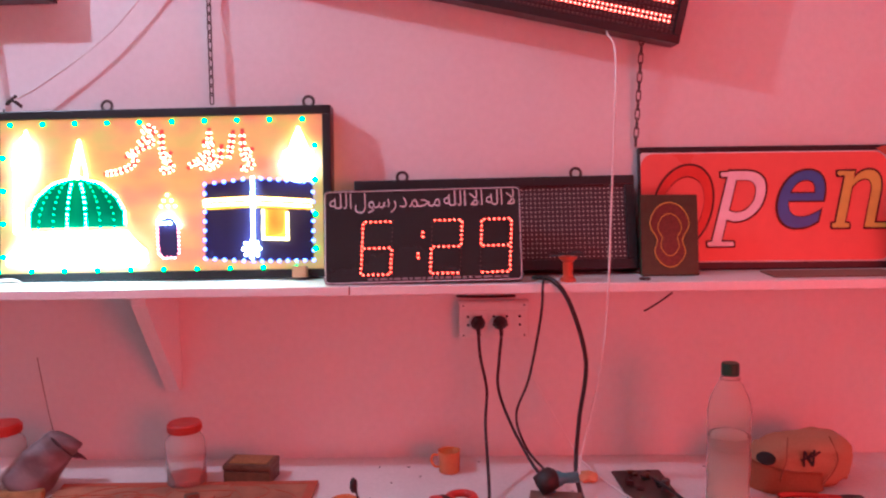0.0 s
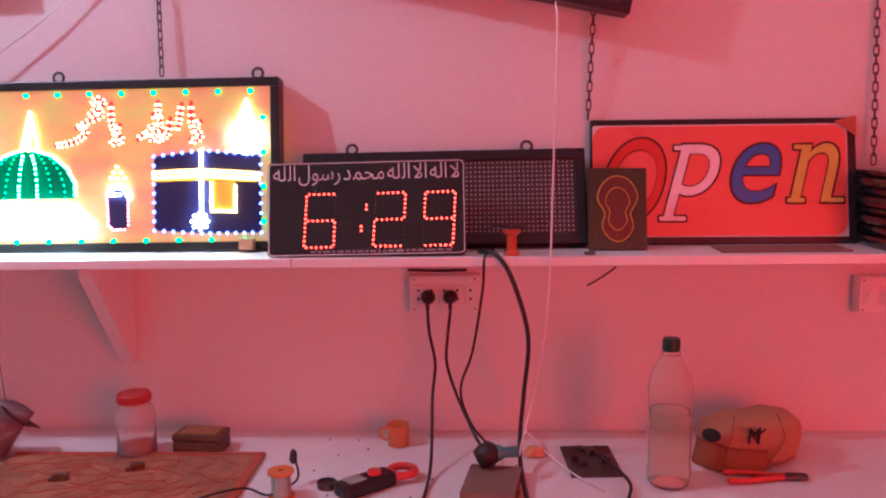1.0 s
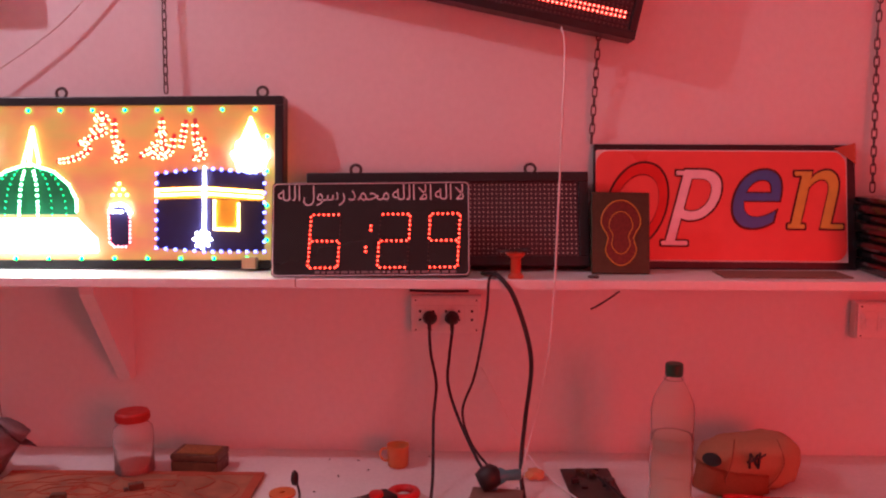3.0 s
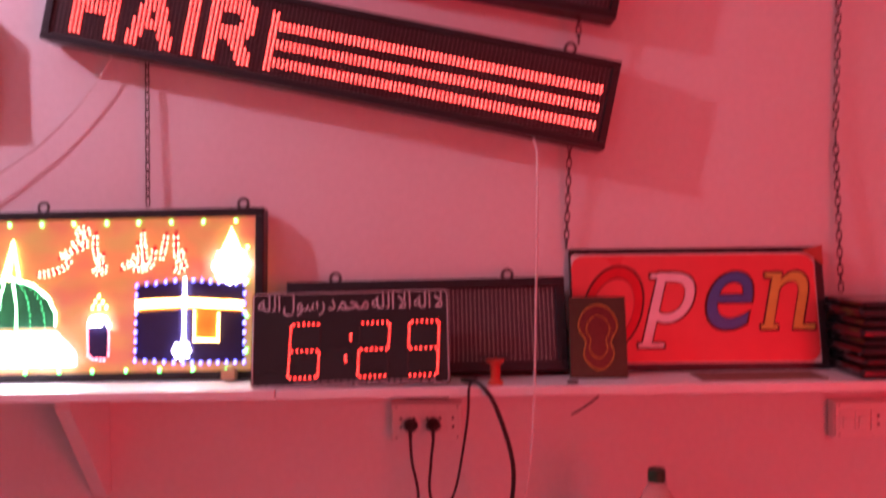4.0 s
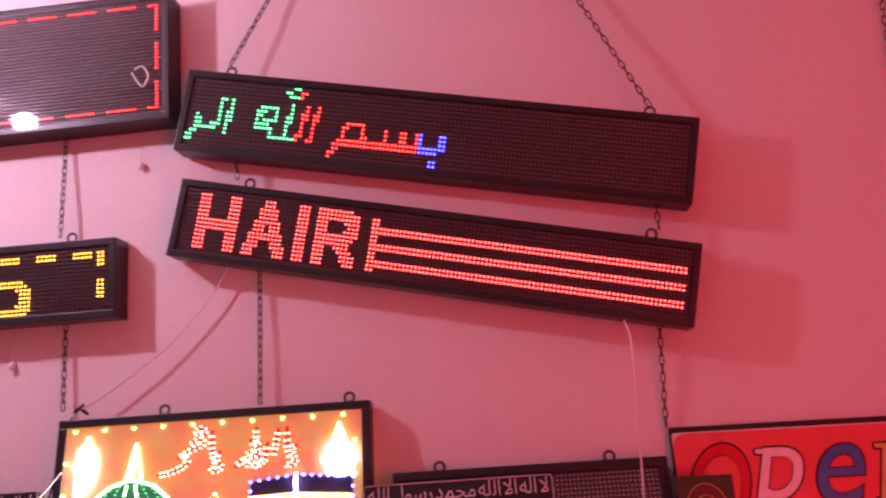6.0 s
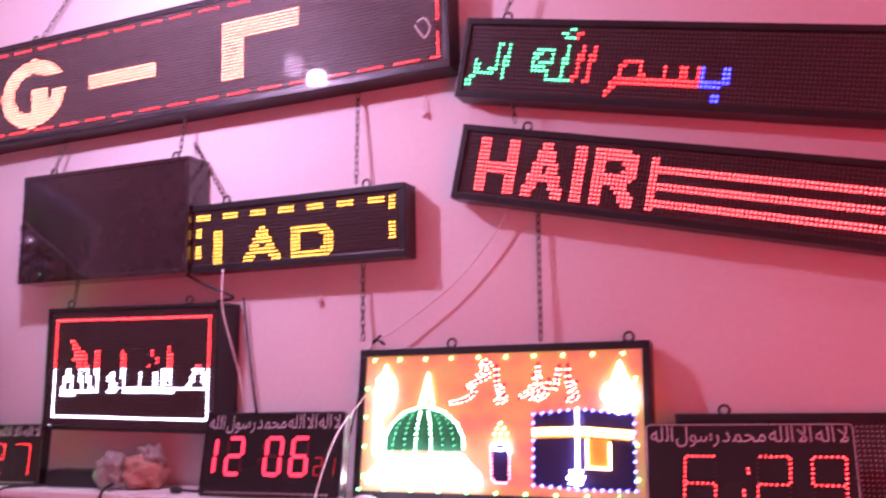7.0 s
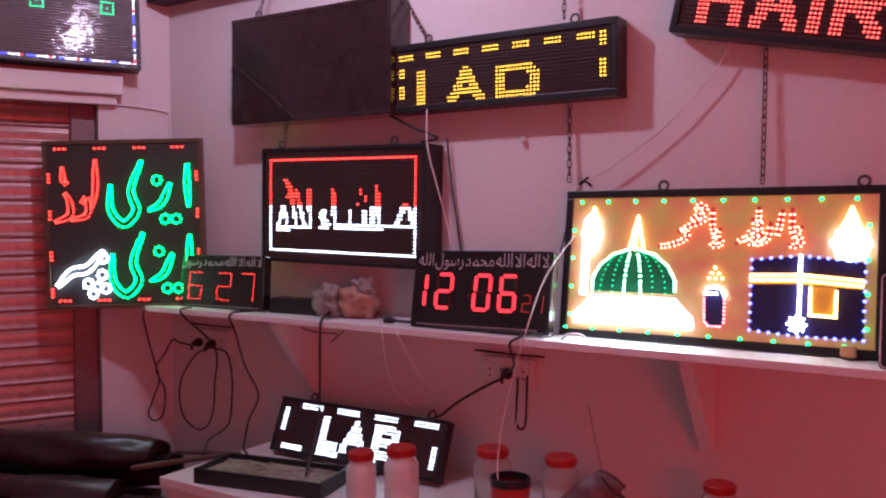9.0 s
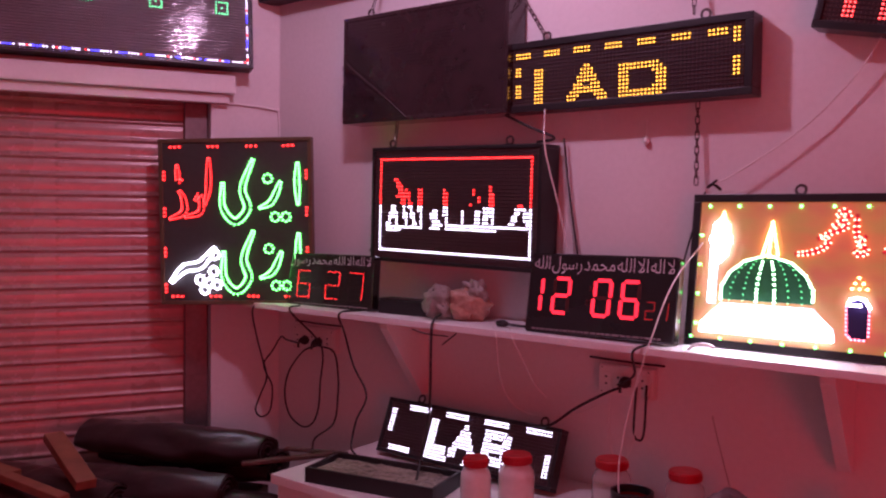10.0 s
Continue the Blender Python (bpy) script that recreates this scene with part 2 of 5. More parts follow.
def joined(words):
    """Arabic words with joined letters, in the order in which they stand from left to right."""
    out, s = [], words.replace("لا", "*")
    for i, c in enumerate(s):
        if c not in FORMS:
            out.append(c)
            continue
        base, n = FORMS[c]
        before = i > 0 and s[i - 1] in FORMS and FORMS[s[i - 1]][1] == 4 and n > 1
        after = i + 1 < len(s) and s[i + 1] in FORMS and FORMS[s[i + 1]][1] > 1 and n == 4
        out.append(chr(base + (3 if before and after else 2 if after else 1 if before else 0)))
    return "".join(reversed(out))


def letters(body, shear=0.0, fat=0.0, space=1.0):
    """The outlines of a line of writing as flat vertices and triangles."""
    cu = bpy.data.curves.new("writing", "FONT")
    cu.body, cu.shear, cu.offset, cu.space_word = body, shear, fat, space
    ob = bpy.data.objects.new("writing", cu)
    scene.collection.objects.link(ob)
    bpy.context.view_layer.update()
    me = bpy.data.meshes.new_from_object(ob.evaluated_get(bpy.context.evaluated_depsgraph_get()))
    v = np.array([p.co[:2] for p in me.vertices])
    me.calc_loop_triangles()
    tri = np.array([t.vertices[:] for t in me.loop_triangles])
    bpy.data.objects.remove(ob)
    bpy.data.curves.remove(cu)
    bpy.data.meshes.remove(me)
    return v, tri


def fitted(v, x0, x1, z0, z1):
    lo, hi = v.min(0), v.max(0)
    return (v - lo) / (hi - lo) * np.array((x1 - x0, z1 - z0)) + np.array((x0, z0))


def writing(name, body, material, parent, x0, x1, z0, z1, y, shear=0.0, fat=0.0, label="", grow=0.0, space=1.0):
    v, tri = letters(body, shear, fat, space)
    v = fitted(v, x0 - grow, x1 + grow, z0 - grow, z1 + grow)
    me = bpy.data.meshes.new(name)
    me.from_pydata([(a, y, b) for a, b in v], [], [tuple(int(k) for k in t) for t in tri])
    return link(name, me, material, parent, label)


CAPITAL = {"H": [[(0, 0), (0, 1)], [(1, 0), (1, 1)], [(0, 0.52), (1, 0.52)]], "A": [[(0, 1), (0.5, 0), (1, 1)], [(0.2, 0.68), (0.8, 0.68)]], "I": [[(0, 0), (0, 1)]],
           "R": [[(0, 1), (0, 0), (0.75, 0), (1, 0.13), (1, 0.38), (0.75, 0.52), (0, 0.52)], [(0.55, 0.52), (1, 1)]], "L": [[(0, 0), (0, 1), (1, 1)]],
           "B": [[(0, 1), (0, 0), (0.75, 0), (1, 0.13), (1, 0.36), (0.75, 0.5), (0, 0.5)], [(0.75, 0.5), (1, 0.64), (1, 0.86), (0.75, 1), (0, 1)]]}


def stroked(lines, thick=1.0):
    """The cells (column, row) that lie along lines of (column, row) points."""
    out = set()
    for line in lines:
        for (a, b), (c, d) in zip(line, line[1:] if len(line) > 1 else line):
            n = max(1, int(3 * math.hypot(c - a, d - b)))
            for k in range(n + 1):
                x, y = a + (c - a) * k / n, b + (d - b) * k / n
                for i in range(math.floor(x - thick), math.ceil(x + thick) + 1):
                    for j in range(math.floor(y - thick), math.ceil(y + thick) + 1):
                        if abs(i - x) <= thick / 2 and abs(j - y) <= thick / 2:
                            out.add((i, j))
    return out


def capitals(word, col, row, wide, high, gap, thick):
    """Lit cells of a word in block capitals; an I takes one stroke's width."""
    out = set()
    for c in word:
        w0 = 0 if c == "I" else wide
        out |= stroked([[(col + u * w0, row + v * high) for u, v in line] for line in CAPITAL[c]], thick)
        col += w0 + gap
    return out


def face_pose(tl, tr, bl):
    """The pose of a sign's face from three of its corners: x along its top, z up, y into it; its width and height."""
    tl, tr, bl = Vector(tl), Vector(tr), Vector(bl)
    x = (tr - tl).normalized()
    z = tl - bl
    h = z.length
    z = (z - x * z.dot(x)).normalized()
    y = z.cross(x)
    m = Matrix((x, y, z)).transposed().to_4x4()
    mid = (tl + tr) / 2 - z * h / 2
    m.translation = mid
    return m, (tr - tl).length, h


def hanger(parent, x, z):
    """A steel eye on a sign's top edge."""
    bm = ring(0.012, 0.0035, 0.0, pose(x, 0.03, z + 0.014))
    block(x - 0.012, x + 0.012, 0.02, 0.04, z - 0.001, z + 0.004, 0.001, bm)
    part("hanger", bm, STEEL, parent, "dull steel eye", smooth=False)


def sign_case(name, label, tl, tr, bl, depth=0.075, rim=0.018, hangers=(), group="", face=PCB, case=BLACKAL, lip=0.008):
    m, w, h = face_pose(tl, tr, bl)
    root = thing(name, label, "sign", m, group)
    for nm, a in (("frame_rail", (-w / 2, w / 2, 0, depth, h / 2 - rim, h / 2)), ("frame_rail", (-w / 2, w / 2, 0, depth, -h / 2, -h / 2 + rim)),
                  ("frame_stile", (-w / 2, -w / 2 + rim, 0.001, depth - 0.001, -h / 2 + rim, h / 2 - rim)),
                  ("frame_stile", (w / 2 - rim, w / 2, 0.001, depth - 0.001, -h / 2 + rim, h / 2 - rim))):
        part(nm, block(*a, 0.0025), case, root)
    part("back_panel", block(-w / 2 + rim, w / 2 - rim, lip, depth - 0.004, -h / 2 + rim, h / 2 - rim), face, root)
    for x in hangers:
        hanger(root, x * w, h / 2)
    return root, w, h


def matrix_face(root, w, h, rim, cols, rows, lit, y=0.006, dim=UNLIT, r=0.0027, louvre=True):
    """A grid of diodes. lit: {material: set of (column, row)}."""
    px, pz = (w - 2 * rim) / cols, (h - 2 * rim) / rows

    def at(c, j):
        return (-w / 2 + rim + (c + 0.5) * px, h / 2 - rim - (j + 0.5) * pz)
    used = set()
    for material, cells in lit.items():
        cells = {c for c in cells if 0 <= c[0] < cols and 0 <= c[1] < rows} - used
        used |= cells
        diodes("lit_diode_grid", [at(*c) for c in sorted(cells)], material, root, r * 1.12, y, material.name.replace("_", " ") + "s shining")
    diodes("unlit_diode_grid", [at(c, j) for c in range(cols) for j in range(rows) if (c, j) not in used], dim, root, r * 0.8, y)
    if louvre:
        bm = bmesh.new()
        for j in range(rows + 1):
            z = h / 2 - rim - j * pz
            vs = [bm.verts.new(v) for v in ((-w / 2 + rim, y + 0.002, z + 0.0008), (w / 2 - rim, y + 0.002, z + 0.0008), (w / 2 - rim, y - 0.003, z - 0.0004),
                                            (-w / 2 + rim, y - 0.003, z - 0.0004), (-w / 2 + rim, y + 0.002, z - 0.0012), (w / 2 - rim, y + 0.002, z - 0.0012))]
            bm.faces.new((vs[0], vs[1], vs[2], vs[3]))
            bm.faces.new((vs[3], vs[2], vs[5], vs[4]))
        part("louvre", bm, LOUVRE, root, kind="stuff")
    return px, pz


def dashes(cols, rows, on=6, off=4, thick=1, sides="tblr", inset=0):
    """The running border of a sign."""
    s = set()
    for c in range(inset, cols - inset):
        if (c - inset) % (on + off) < on:
            for k in range(thick):
                if "t" in sides:
                    s.add((c, inset + k))
                if "b" in sides:
                    s.add((c, rows - 1 - inset - k))
    for j in range(inset, rows - inset):
        if (j - inset) % (on + off) < on:
            for k in range(thick):
                if "l" in sides:
                    s.add((inset + k, j))
                if "r" in sides:
                    s.add((cols - 1 - inset - k, j))
    return s


SEG = {"0": "abcdef", "1": "bc", "2": "abged", "5": "acdfg", "6": "acdefg", "7": "abc", "8": "abcdefg", "9": "abcdfg"}


def digit(c, x, z, w, h, n=6):
    """Dots on the lit and unlit strokes of a digit whose lower left corner is (x, z)."""
    ends = {"a": ((0, h), (w, h)), "b": ((w, h), (w, h / 2)), "c": ((w, h / 2), (w, 0)), "d": ((0, 0), (w, 0)),
            "e": ((0, h / 2), (0, 0)), "f": ((0, h), (0, h / 2)), "g": ((0, h / 2), (w, h / 2))}
    on, off = [], []
    for s, (a, b) in ends.items():
        for k in range(n):
            t = (k + 0.5) / n
            (on if s in SEG[c] else off).append((x + a[0] + (b[0] - a[0]) * t + 0.06 * (a[1] + (b[1] - a[1]) * t), z + a[1] + (b[1] - a[1]) * t))
    return on, off


# ---- the room ----
def structure(name, bm, material, label, category):
    return tagged(part(name, bm, material, None), label, category, kind="structure")


CORNER = Vector((-2.797, 0, 0))
ALONG = Vector((-0.47, -0.883, 0)).normalized()
INTO = Vector((0.883, -0.47, 0)).normalized()
WEST = Matrix((ALONG, -INTO, Vector((0, 0, 1)))).transposed().to_4x4()
WEST.translation = CORNER
# in WEST, x runs along the west wall away from the corner, y into the wall, z up
# floor and ceiling stay out of view; their tones are set for bounced light
structure("floor", block(-5.2, 2.6, -4.0, 0.3, -0.1, 0), CONCRETE, "bare grey concrete shop floor", "floor")
structure("ceiling", block(-5.2, 2.6, -4.0, 0.3, 3.35, 3.45), CEIL, "plain painted ceiling", "ceiling")
structure("wall_north", block(-2.95, 2.4, 0, 0.2, 0, 3.35), PLASTER, "white painted plaster wall, faintly blotched", "wall")
# walls in DULL are unseen and added to close the room and bounce light
structure("wall_east", block(2.3, 2.5, -3.9, -0.002, 0, 3.35), DULL, "unseen wall closing the room, its grey-brown set for bounced light", "wall")
structure("wall_south", block(-5.1, 2.3, -3.9, -3.7, 0, 3.35), DULL, "unseen wall closing the room, its grey-brown set for bounced light", "wall")
structure("wall_west", block(0.002, 0.262, 0, 0.25, 0, 3.35, m=WEST), PLASTER, "white painted pier beside the roller shutter", "wall")
structure("wall_west_far", block(2.3, 4.2, 0, 0.25, 0, 3.35, m=WEST), DULL, "unseen wall closing the room, its grey-brown set for bounced light", "wall")
structure("lintel", block(0.262, 2.3, 0, 0.25, 2.09, 3.35, m=WEST), PLASTER, "white painted wall over the shutter", "wall")
lintel_cap = structure("trim", block(0.18, 2.3, -0.06, -0.002, 2.03, 2.1, 0.006, m=WEST), SHELFM, "white painted ledge over the shutter opening", "trim")
part("bead", block(0.2, 2.3, -0.035, -0.002, 1.995, 2.028, 0.004, m=WEST), SHELFM, lintel_cap)

# roller shutter with its guide rails
SLATM = mat("shutter_slat_paint", (0.44, 0.27, 0.25), 0.28, 0.15, grain=34, spread=0.15, blotch=5, bump=0.12)
CHANNEL = mat("shutter_rail_steel", (0.2, 0.18, 0.18), 0.45, 0.6, grain=60, spread=0.25)
shutter = thing("roller_shutter", "closed grey steel roller shutter with ribbed slats", "shutter", WEST, kind="structure")
for x in (0.265, 2.21):
    part("guide_rail", block(x, x + 0.085, 0.06, 0.14, 0, 2.04, 0.004), CHANNEL, shutter, "dark steel guide rail")
prof = [(0.001, 0.0), (-0.005, 0.0015), (-0.0075, 0.006), (-0.0065, 0.011), (-0.002, 0.0145), (-0.0005, 0.016), (-0.002, 0.026), (-0.0025, 0.036), (-0.002, 0.048), (-0.0005, 0.059), (0.003, 0.064), (0.001, 0.068)]
slat_bm = bmesh.new()
cols = [[slat_bm.verts.new((x, y, z)) for y, z in prof] for x in (0.34, 1.0, 1.6, 2.22)]
for a, b in zip(cols, cols[1:]):
    for k in range(len(prof) - 1):
        slat_bm.faces.new((a[k], b[k], b[k + 1], a[k + 1]))
first = part("slat", slat_bm, SLATM, shutter, smooth=True)
first.location = (0, 0.1, 0.01)
for k in range(1, 30):
    slat = new("slat", first.data)
    slat.parent = shutter
    slat.location = (0, 0.1, 0.01 + 0.068 * k)

# thin cable clipped along the pier
cable("wall_cable", [WEST @ Vector(p) for p in ((0.24, -0.006, 2.0), (0.12, -0.006, 1.995), (0.03, -0.006, 1.985), (0.008, -0.008, 1.96), (0.006, -0.008, 1.75), (0.006, -0.008, 1.3))],
      0.004, WHITEC, "thin white cable run along the pier")

# ---- shelf and worktop ----
shelf = thing("wall_shelf", "long white laminate wall shelf carrying the signs", "shelf")
for x0, x1 in ((-2.735, -0.276), (-0.274, 2.25)):
    part("board", block(x0, x1, -0.233, -0.001, 1.245, 1.265, 0.002), SHELFM, shelf)
for x in (-2.06, -0.735, 0.62, 1.9):
    bm = bmesh.new()
    tri = [(-0.001, 1.244), (-0.21, 1.244), (-0.21, 1.225), (-0.03, 0.985), (-0.001, 0.985)]
    a, b = [bm.verts.new((x - 0.016, y, z)) for y, z in tri], [bm.verts.new((x + 0.016, y, z)) for y, z in tri]
    bm.faces.new(a), bm.faces.new(b[::-1])
    for k in range(5):
        bm.faces.new((a[k], b[k], b[(k + 1) % 5], a[(k + 1) % 5]))
    if x != 0.62:
        part("bracket", bm, SHELFM, shelf, "white triangular board bracket")
    else:
        bm.free()
bench = thing("worktop", "white laminate worktop along the wall, smudged and littered", "worktop")
part("top", block(-2.215, 2.25, -0.54, -0.001, 0.775, 0.805, 0.003), TOPM, bench)
part("apron", block(-2.19, 2.2, -0.525, -0.505, 0.45, 0.773), TOPM, bench)
part("end_panel", block(-2.205, -2.192, -0.52, -0.002, 0, 0.773), TOPM, bench)

# ---- signs ----
HUNG = "signs hung on chains"
# red moving-message sign: a word followed by running stripes
root, w, h = sign_case("moving_message_sign", "long black message sign with red lit letters and stripes, hung askew", (-0.785, -0.085, 2.245), (0.493, -0.085, 1.970), (-0.82, -0.085, 2.045),
                       hangers=(-0.37, 0.41), group=HUNG)
lit = capitals("HAIR", 5, 2, 8, 11, 5, 2.6)
for j in (4, 8, 12):
    lit |= {(c, j + k) for c in range(51, 126) for k in (0, 1)}
lit |= {(c, j) for c in (49, 50) for j in range(2, 15)}
matrix_face(root, w, h, 0.018, 127, 16, {REDHOT: lit}, r=0.0029)

# sign with the opening words in three colours
root, w, h = sign_case("moving_message_sign", "long black sign with green, red and blue Arabic words", (-0.767, -0.085, 2.542), (0.524, -0.085, 2.283), (-0.808, -0.085, 2.325),
                       hangers=(-0.42, 0.41), group=HUNG)
words = stroked([[(0, 14), (1, 13), (3, 9.5), (2, 8)], [(2, 11), (6, 11), (7.5, 10), (8.5, 4)], [(10, 12), (11, 4)],
                 [(18, 9), (18, 7), (20, 5), (23, 5), (22.5, 8), (18, 9)], [(18, 10), (22, 10), (22.5, 12), (29, 12)], [(26, 11), (27, 4)],
                 [(25.5, 1)], [(27.5, 0)], [(29.5, 1)], [(26.5, 2)], [(28.5, 2)], [(29.5, 11), (31, 4)], [(32.5, 12), (34, 4)]], 1.2)
words |= stroked([[(38, 15), (39.5, 12.5), (41, 11), (41, 8), (42.5, 7), (45.5, 7), (46.5, 10)], [(41, 11.5), (65, 11.5), (66.5, 11), (66.5, 8)], [(41, 12.3), (64, 12.3)],
                  [(52, 8), (52, 11)], [(56.5, 8), (56.5, 11)], [(60.5, 8), (60.5, 11)], [(64.5, 14.5)]], 1.2)
matrix_face(root, w, h, 0.02, 127, 16, {GREEN_L: {c for c in words if c[0] < 29}, RED_L: {c for c in words if 29 <= c[0] < 61}, BLUE_L: {c for c in words if c[0] >= 61}}, r=0.0031)

# large red sign
root, w, h = sign_case("large_message_sign", "wide black message sign with red dashed border and hot red characters", (-2.822, -0.09, 2.745), (-0.823, -0.09, 2.77), (-2.818, -0.09, 2.385),
                       depth=0.085, rim=0.02, hangers=(-0.28, 0.12), group=HUNG)
cells = set()
cells |= {(c, j) for c in range(120, 147) for j in range(7, 13)} | {(c, j) for c in range(120, 128) for j in range(7, 26)}
cells |= {(c, j) for c in range(68, 95) for j in range(15, 20)}
for c in range(28, 58):
    for j in range(5, 30):
        u, v = (c - 43) / 14, (j - 17) / 12
        q = u * u + v * v
        if 0.36 < q < 1.02 and not (u > 0.25 and -0.45 < v < 0.0):
            cells.add((c, j))
cells |= {(c, j) for c in range(43, 50) for j in range(16, 25)}
cells |= {(c, j) for c in range(2, 8) for j in (*range(5, 11), *range(22, 28))}
matrix_face(root, w, h, 0.02, 192, 32, {RED_L: dashes(192, 32, 8, 3, 1, inset=1), BIGRED: cells})

cover = part("clear_cover", block(-w / 2 + 0.01, w / 2 - 0.01, -0.006, -0.003, -h / 2 + 0.008, h / 2 - 0.008), clear("clear_cover_sheet", (0.97, 0.97, 0.97), 0.03, 1.0, 1.2), root, "clear glossy cover sheet")
cover.visible_shadow = False

# amber sign in a row with a dark one
root, w, h = sign_case("amber_message_sign", "small black message sign with amber letters and dashed border", (-1.695, -0.08, 2.103), (-0.963, -0.08, 2.106), (-1.70, -0.08, 1.897),
                       rim=0.02, hangers=(-0.33, 0.32), group=HUNG)
cells = dashes(64, 16, 5, 4, 2, "t", 1) | {(c, j) for c in (61, 62) for j in (*range(1, 5), *range(8, 13))} | {(c, j) for c in (1, 2) for j in (*range(5, 8), *range(10, 14))}
cells |= capitals("I", 8, 7, 8, 7, 5, 2.4) | capitals("A", 18, 7, 9, 8, 6, 2.2) | stroked([[(33, 15), (33, 7.5), (41, 7.5), (43, 9.5), (43, 13), (41, 15), (33, 15)]], 2.2)
matrix_face(root, w, h, 0.02, 64, 16, {AMBER_L: cells}, r=0.0027)

root, w, h = sign_case("dark_message_sign", "switched-off black sign still wrapped in wrinkled film", (-2.352, -0.105, 2.258), (-1.672, -0.105, 2.256), (-2.392, -0.105, 1.90),
                       depth=0.1, rim=0.014, hangers=(-0.35, 0.39), group=HUNG, face=FILM, case=FILM, lip=0.004)
bm = bmesh.new()
rows = []
for i in range(25):
    rows.append([bm.verts.new((-w / 2 + 0.002 + 0.3 * (a / 24) * (1 - i / 25), -0.004 - 0.013 * abs(noise.noise(Vector((a * 0.5 + i * 0.4, i * 0.3, 3)))) - 0.007 * abs(noise.noise(Vector((a * 1.3, i * 1.1, 9)))),
                               -h / 2 + 0.002 + 0.2 * i / 25)) for a in range(25)])
for a, b in zip(rows, rows[1:]):
    for k in range(24):
        bm.faces.new((a[k], a[k + 1], b[k + 1], b[k]))
part("loose_film", bm, clear("crinkled_clear_film", (0.9, 0.85, 0.92), 0.06, 1.0, 1.25), root, "slack crinkled clear film", smooth=False)
part("film_fold", tube([(-w / 2 + 0.005, -0.004, -h / 2 + 0.22), (-w / 2 + 0.1, -0.007, -h / 2 + 0.15), (-w / 2 + 0.2, -0.006, -h / 2 + 0.08), (-w / 2 + 0.29, -0.003, -h / 2 + 0.01)], 0.0022, 6, 5), FILM, root)
bm = bmesh.new()
for j in range(33):
    z = h / 2 - 0.014 - j * (h - 0.028) / 32
    block(-w / 2 + 0.016, w / 2 - 0.016, 0.0025, 0.005, z - 0.001, z + 0.001, 0, bm)
part("louvre", bm, FILM, root, kind="stuff")

# red and white sign with two words
root, w, h = sign_case("lit_word_sign", "black sign with red and white Arabic words and a bright border", (-2.213, -0.105, 1.812), (-1.546, -0.105, 1.801), (-2.213, -0.105, 1.434),
                       depth=0.1, rim=0.012, hangers=(-0.4, 0.3), group=HUNG)
C, R = 62, 32
word = [[(0.088, 0.711), (0.134, 0.52), (0.161, 0.708), (0.088, 0.716), (0.314, 0.706)], [(0.144, 0.266), (0.179, 0.345)], [(0.156, 0.43), (0.22, 0.375)], [(0.191, 0.444), (0.222, 0.7)],
        [(0.228, 0.409), (0.274, 0.698)], [(0.305, 0.36), (0.314, 0.706)], [(0.415, 0.538), (0.386, 0.587), (0.404, 0.634), (0.437, 0.672), (0.39, 0.703)],
        [(0.463, 0.351), (0.475, 0.689), (0.647, 0.686), (0.81, 0.679), (0.951, 0.665)], [(0.571, 0.553), (0.576, 0.666)], [(0.659, 0.551), (0.66, 0.663)], [(0.712, 0.531), (0.706, 0.661)],
        [(0.737, 0.338), (0.749, 0.677)], [(0.855, 0.664), (0.894, 0.5), (0.929, 0.517), (0.945, 0.655)], [(0.635, 0.37)], [(0.672, 0.439)], [(0.625, 0.486)]]
on = stroked([[(u * C - 0.5, v * R - 0.5) for u, v in line] for line in word], 1.4)
edge = {(c, j) for c in range(2, C - 2) for j in range(2, R - 2) if c in (2, C - 3) or j in (2, R - 3)}
matrix_face(root, w, h, 0.012, C, R, {RED_L: {c for c in on | edge if c[1] < 16}, WHITE_L: {c for c in on | edge if c[1] >= 16}}, r=0.0034)

# word sign standing across the corner: outlined strokes of light, drawn as plain shapes
IZM, w, h = face_pose((-2.965, -0.43, 1.85), (-2.497, -0.12, 1.862), (-2.965, -0.43, 1.25))
izi = thing("outlined_word_sign", "square black sign with green, red and white outlined strokes of light", "sign", IZM)
TIMBER = mat("varnished_rail", (0.12, 0.09, 0.05), 0.4, 0.2, grain=40, spread=0.3)
for a in ((-w / 2, w / 2, 0, 0.04, h / 2 - 0.014, h / 2), (-w / 2, w / 2, 0, 0.04, -h / 2, -h / 2 + 0.014)):
    part("frame_rail", block(*a, 0.002), TIMBER, izi)
for a in ((-w / 2, -w / 2 + 0.014, 0.001, 0.039, -h / 2 + 0.014, h / 2 - 0.014), (w / 2 - 0.014, w / 2, 0.001, 0.039, -h / 2 + 0.014, h / 2 - 0.014)):
    part("frame_stile", block(*a, 0.002), TIMBER, izi)
part("panel", block(-w / 2 + 0.014, w / 2 - 0.014, 0.006, 0.03, -h / 2 + 0.014, h / 2 - 0.014), mat("black_sheet", (0.045, 0.05, 0.045), 0.4, grain=60, spread=0.2), izi)


